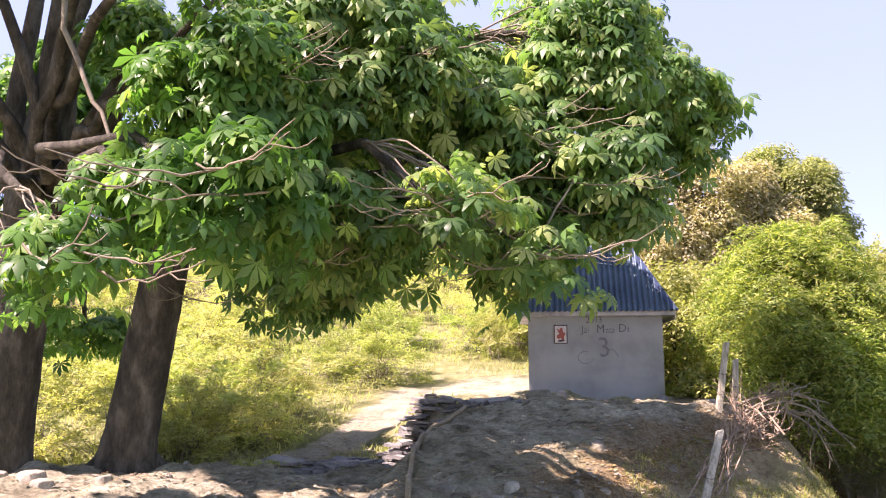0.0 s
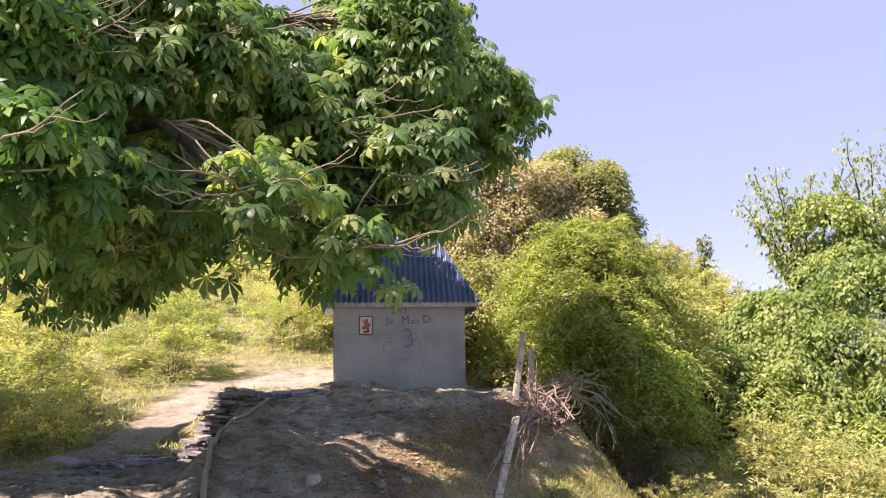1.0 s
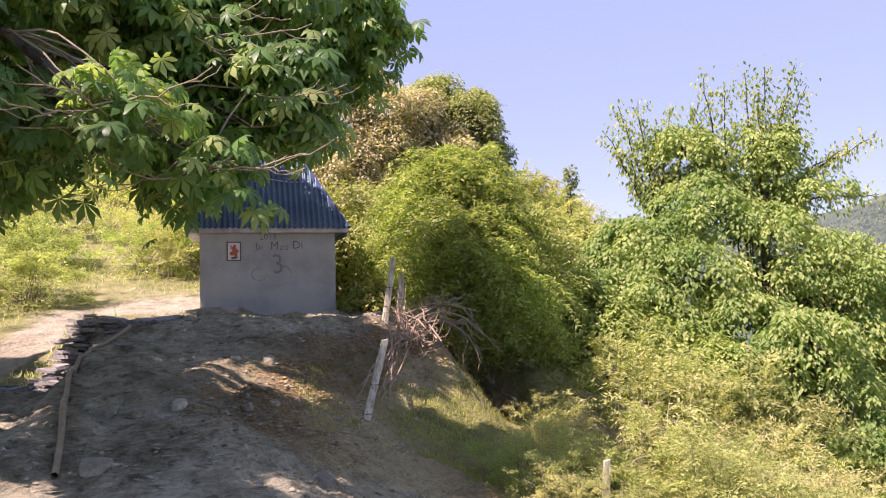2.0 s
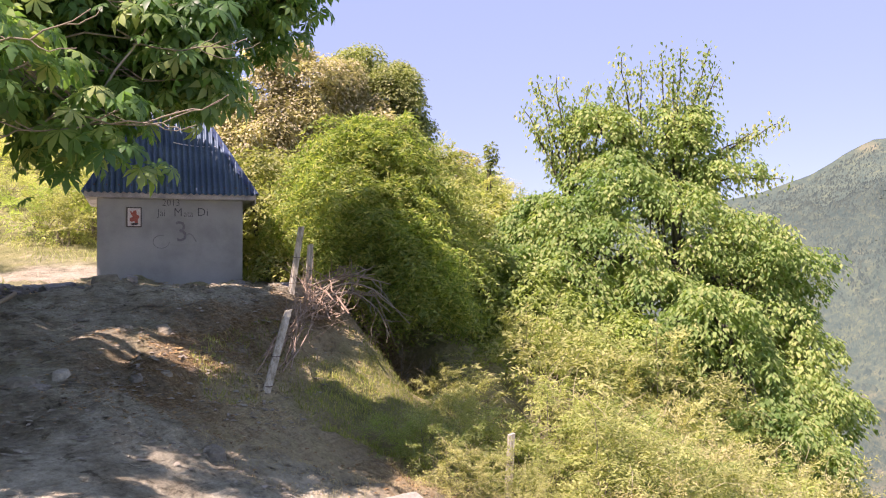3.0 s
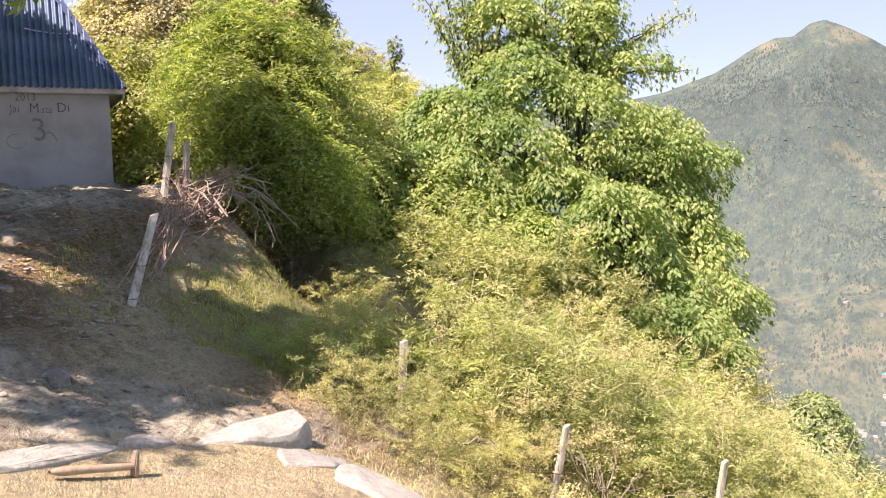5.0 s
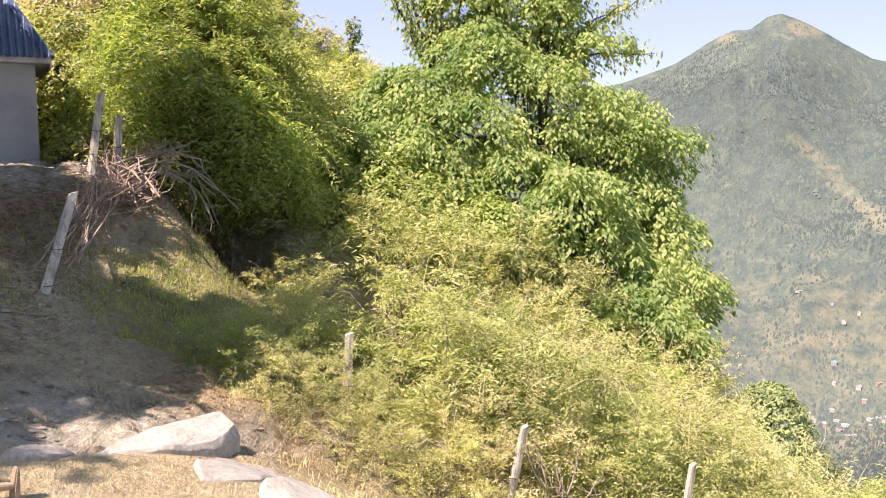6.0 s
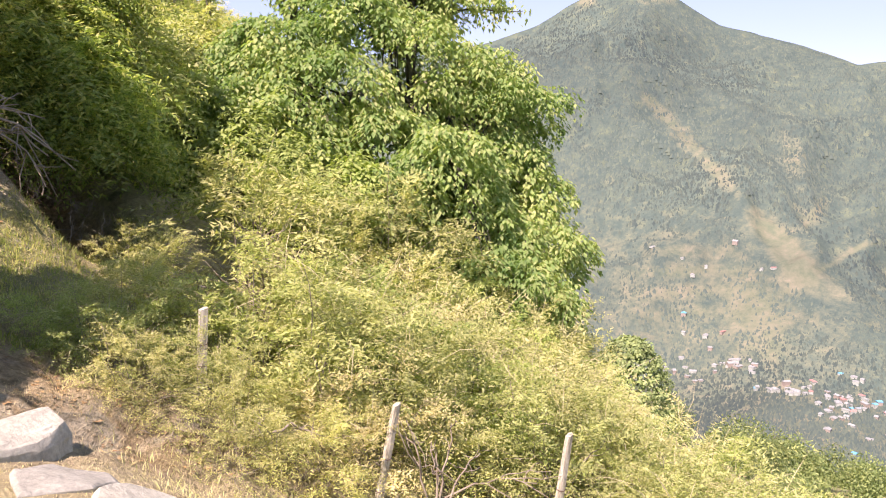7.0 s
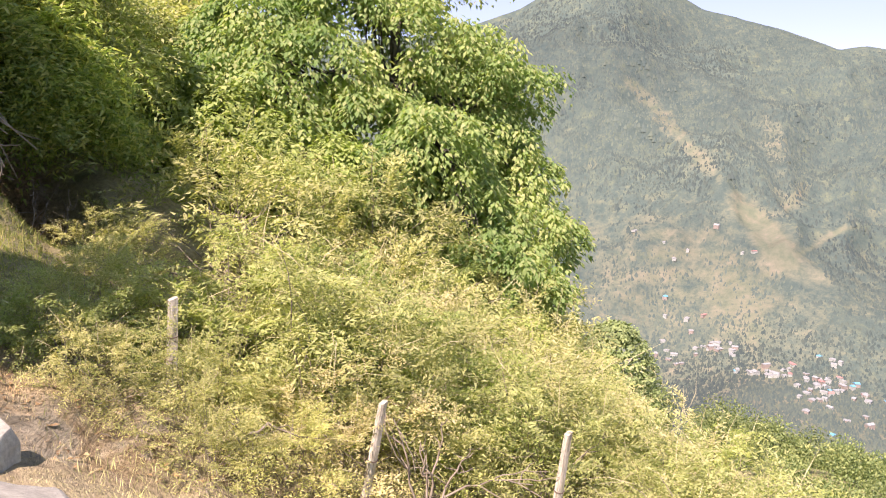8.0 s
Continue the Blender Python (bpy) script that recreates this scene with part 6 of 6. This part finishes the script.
specs = [((0, 0, 0), (-0.12, 0.15, 0.85), (0.05, 0, 0)), ((0.1, 0, 0), (0.35, 0.1, 0.7), (0, 0, 0.1)), ((0.05, 0, 0), (0.12, 0.1, 0.6), (0.05, 0, 0)), ((0.1, 0.1, 0.05), (1.0, -0.3, 0.1), (0, 0, 0.12)), ((0.15, 0, 0), (0.6, 0.0, 0.4), (0, 0, 0.05))]
twig_bundle("dry_twigs", "bare pale twigs beside the stake", (6.05, 6.2), specs, 20, 0.012, TWIG)
specs = [((0, 0, 0.35), (0.55, -0.1, 0.05), (0, 0, 0.12)), ((0, 0, 0.0), (-0.05, 0.1, 0.5), (0.06, 0, 0)), ((-0.8, 0.1, 0.0), (-0.7, 0.3, 0.45), (0.02, 0, 0))]
twig_bundle("dry_twigs", "curved bare twigs among the low shrubs", (4.95, 6.75), specs, 22, 0.012, TWIG)
specs = [((0, 0, 0), (0.05, 0, 0.75), (0.02, 0, 0)), ((0.08, 0, 0), (0.18, 0, 0.45), (0, 0, 0)), ((0.3, 0, 0), (0.42, 0, 0.6), (0.03, 0, 0))]
twig_bundle("young_shoots", "thin young shoots before the dark hollow", (5.25, 11.4), specs, 23, 0.007, TWIG)


# ---- the dry-stone retaining wall ----
def build_stone_wall():
    rng = np.random.default_rng(71)
    line = np.array([(-1.75, 9.75), (-1.2, 10.05), (-0.85, 10.5), (-0.62, 11.0), (-0.3, 11.45), (0.2, 11.8), (0.95, 12.15)])
    seg = np.concatenate([[0], np.cumsum(np.linalg.norm(np.diff(line, axis=0), axis=1))])
    wall = thing("stone_wall", (0, 0, 0), "low dry-stone retaining wall of dark flat slates", "wall")
    protos = []
    for k in range(7):
        bm = bmesh.new()
        bmesh.ops.create_cube(bm, size=1)
        bmesh.ops.subdivide_edges(bm, edges=[e for e in bm.edges if abs(e.verts[0].co.x - e.verts[1].co.x) > 0.5], cuts=1)
        for v in bm.verts:
            v.co.x *= 1 + 0.25 * (rng.random() - 0.5)
            v.co.y *= 1 + 0.35 * (rng.random() - 0.5)
            v.co.z *= 1 + 0.4 * (rng.random() - 0.5)
        me = bpy.data.meshes.new("stone")
        bm.to_mesh(me)
        bm.free()
        me.materials.append(SLATE)
        protos.append(me)
    s = 0.0
    top_h = lambda q: float(np.interp(q, [0, 0.7, 1.2, 1.8, 2.4, 3.0, 3.9], [0.03, 0.05, 0.09, 0.13, 0.13, 0.08, 0.04]))
    while s < seg[-1]:
        ln = 0.11 + 0.16 * rng.random()
        x, y = np.interp(s, seg, line[:, 0]), np.interp(s, seg, line[:, 1])
        x2, y2 = np.interp(s + 0.1, seg, line[:, 0]), np.interp(s + 0.1, seg, line[:, 1])
        a = math.degrees(math.atan2(y2 - y, x2 - x))
        nx, ny = -math.sin(radians(a)), math.cos(radians(a))
        foot = min(gz(x + nx * 0.35, y + ny * 0.35), gz(x, y)) - 0.04
        top = max(gz(x, y), gz(x - nx * 0.3, y - ny * 0.3)) + 0.03
        top = max(top, foot + top_h(s))
        z = foot
        while z < top:
            th = 0.02 + 0.03 * rng.random()
            ob = new("stone", protos[int(rng.integers(0, 7))])
            ob.parent = wall
            ob.matrix_basis = pose(x + (rng.random() - 0.5) * 0.42 + nx * (0.03 + 0.3 * (top - z)), y + (rng.random() - 0.5) * 0.36 + ny * (0.03 + 0.3 * (top - z)), z + th / 2, (rng.random() - 0.5) * 16, (rng.random() - 0.5) * 16, a + (rng.random() - 0.5) * 80) @ Matrix.Diagonal((ln * (0.8 + 0.5 * rng.random()), 0.16 + 0.14 * rng.random(), th, 1))
            z += th * 0.95
        s += ln * 0.62
    # fallen slabs below the wall and on the terrace edge
    for i in range(150):
        q = seg[-1] * rng.random()
        x = np.interp(q, seg, line[:, 0]) - 0.75 * rng.random() + 0.3
        y = np.interp(q, seg, line[:, 1]) + 0.7 * (rng.random() - 0.45)
        ob = new("stone", protos[int(rng.integers(0, 7))])
        ob.parent = wall
        ob.matrix_basis = pose(x, y, gz(x, y) + 0.02, (rng.random() - 0.5) * 16, (rng.random() - 0.5) * 16, rng.random() * 180) @ Matrix.Diagonal((0.14 + 0.3 * rng.random(), 0.12 + 0.2 * rng.random(), 0.02 + 0.03 * rng.random(), 1))


build_stone_wall()


# ---- the village across the valley ----
def build_village():
    rng = np.random.default_rng(5)
    walls = [solid("far_wall_white", [(0.28, 0.315, 0.27), (0.37, 0.41, 0.355)], 0.2, 1.0, 0.9, 0.0), solid("far_wall_brick", [(0.24, 0.21, 0.17), (0.31, 0.27, 0.22)], 0.2, 1.0, 0.9, 0.0)]
    roofs = [solid("far_roof_grey", [(0.2, 0.22, 0.2), (0.29, 0.315, 0.285)], 0.2, 1.0, 0.7, 0.0), solid("far_roof_blue", [(0.08, 0.3, 0.42), (0.12, 0.4, 0.52)], 0.2, 1.0, 0.7, 0.0), solid("far_roof_red", [(0.32, 0.16, 0.13), (0.4, 0.22, 0.18)], 0.2, 1.0, 0.7, 0.0)]
    DARK = solid("far_window", [(0.05, 0.05, 0.06), (0.08, 0.08, 0.09)], 0.2, 1.0, 0.5, 0.0)
    for i in range(108):
        if i < 50:
            az = 58 + 14 * rng.random()
            r = 1800 + 60 * rng.random() - (90 if az > 65 else 0)
        elif i < 92:
            az = 70.6 + 1.7 * rng.normal()
            r = 1690 + 75 * rng.normal()
        else:
            az = 62.5 + 3.2 * rng.normal() * 0.6
            r = 1850 + 380 * rng.random() ** 1.5
        x, y = r * math.sin(radians(az)), r * math.cos(radians(az))
        z = float(mountain_z(np.array(az), np.array(r))) - 2
        w, d, h = 6 + 11 * rng.random() ** 1.5, 6 + 6 * rng.random(), 4 + 6 * rng.random()
        k = int(rng.choice(3, p=[0.88, 0.06, 0.06]))
        ob = thing("village_house", (x, y, z), ("pale house with a grey roof in the valley village", "pale house with a blue metal roof in the valley village", "pale house with a red roof in the valley village")[k], "house", "village houses", turn=rng.random() * 180)
        part("wall", box(-w / 2, w / 2, -d / 2, d / 2, 0, h), walls[int(rng.random() < 0.25)], ob)
        rf = h * (0.08 + 0.3 * rng.random())
        V = [(-w / 2 - 0.5, -d / 2 - 0.5, h), (w / 2 + 0.5, -d / 2 - 0.5, h), (w / 2 + 0.5, d / 2 + 0.5, h), (-w / 2 - 0.5, d / 2 + 0.5, h), (-w / 2, 0, h + rf), (w / 2, 0, h + rf)]
        add_mesh("roof", V, [(0, 1, 5, 4), (2, 3, 4, 5), (1, 2, 5), (3, 0, 4), (0, 3, 2, 1)], roofs[k], ob)
        for q in (-0.28, 0.05, 0.3):
            part("window", box(w * q - 0.8, w * q + 0.8, -d / 2 - 0.15, -d / 2 + 0.1, h * 0.4, h * 0.7), DARK, ob)


build_village()
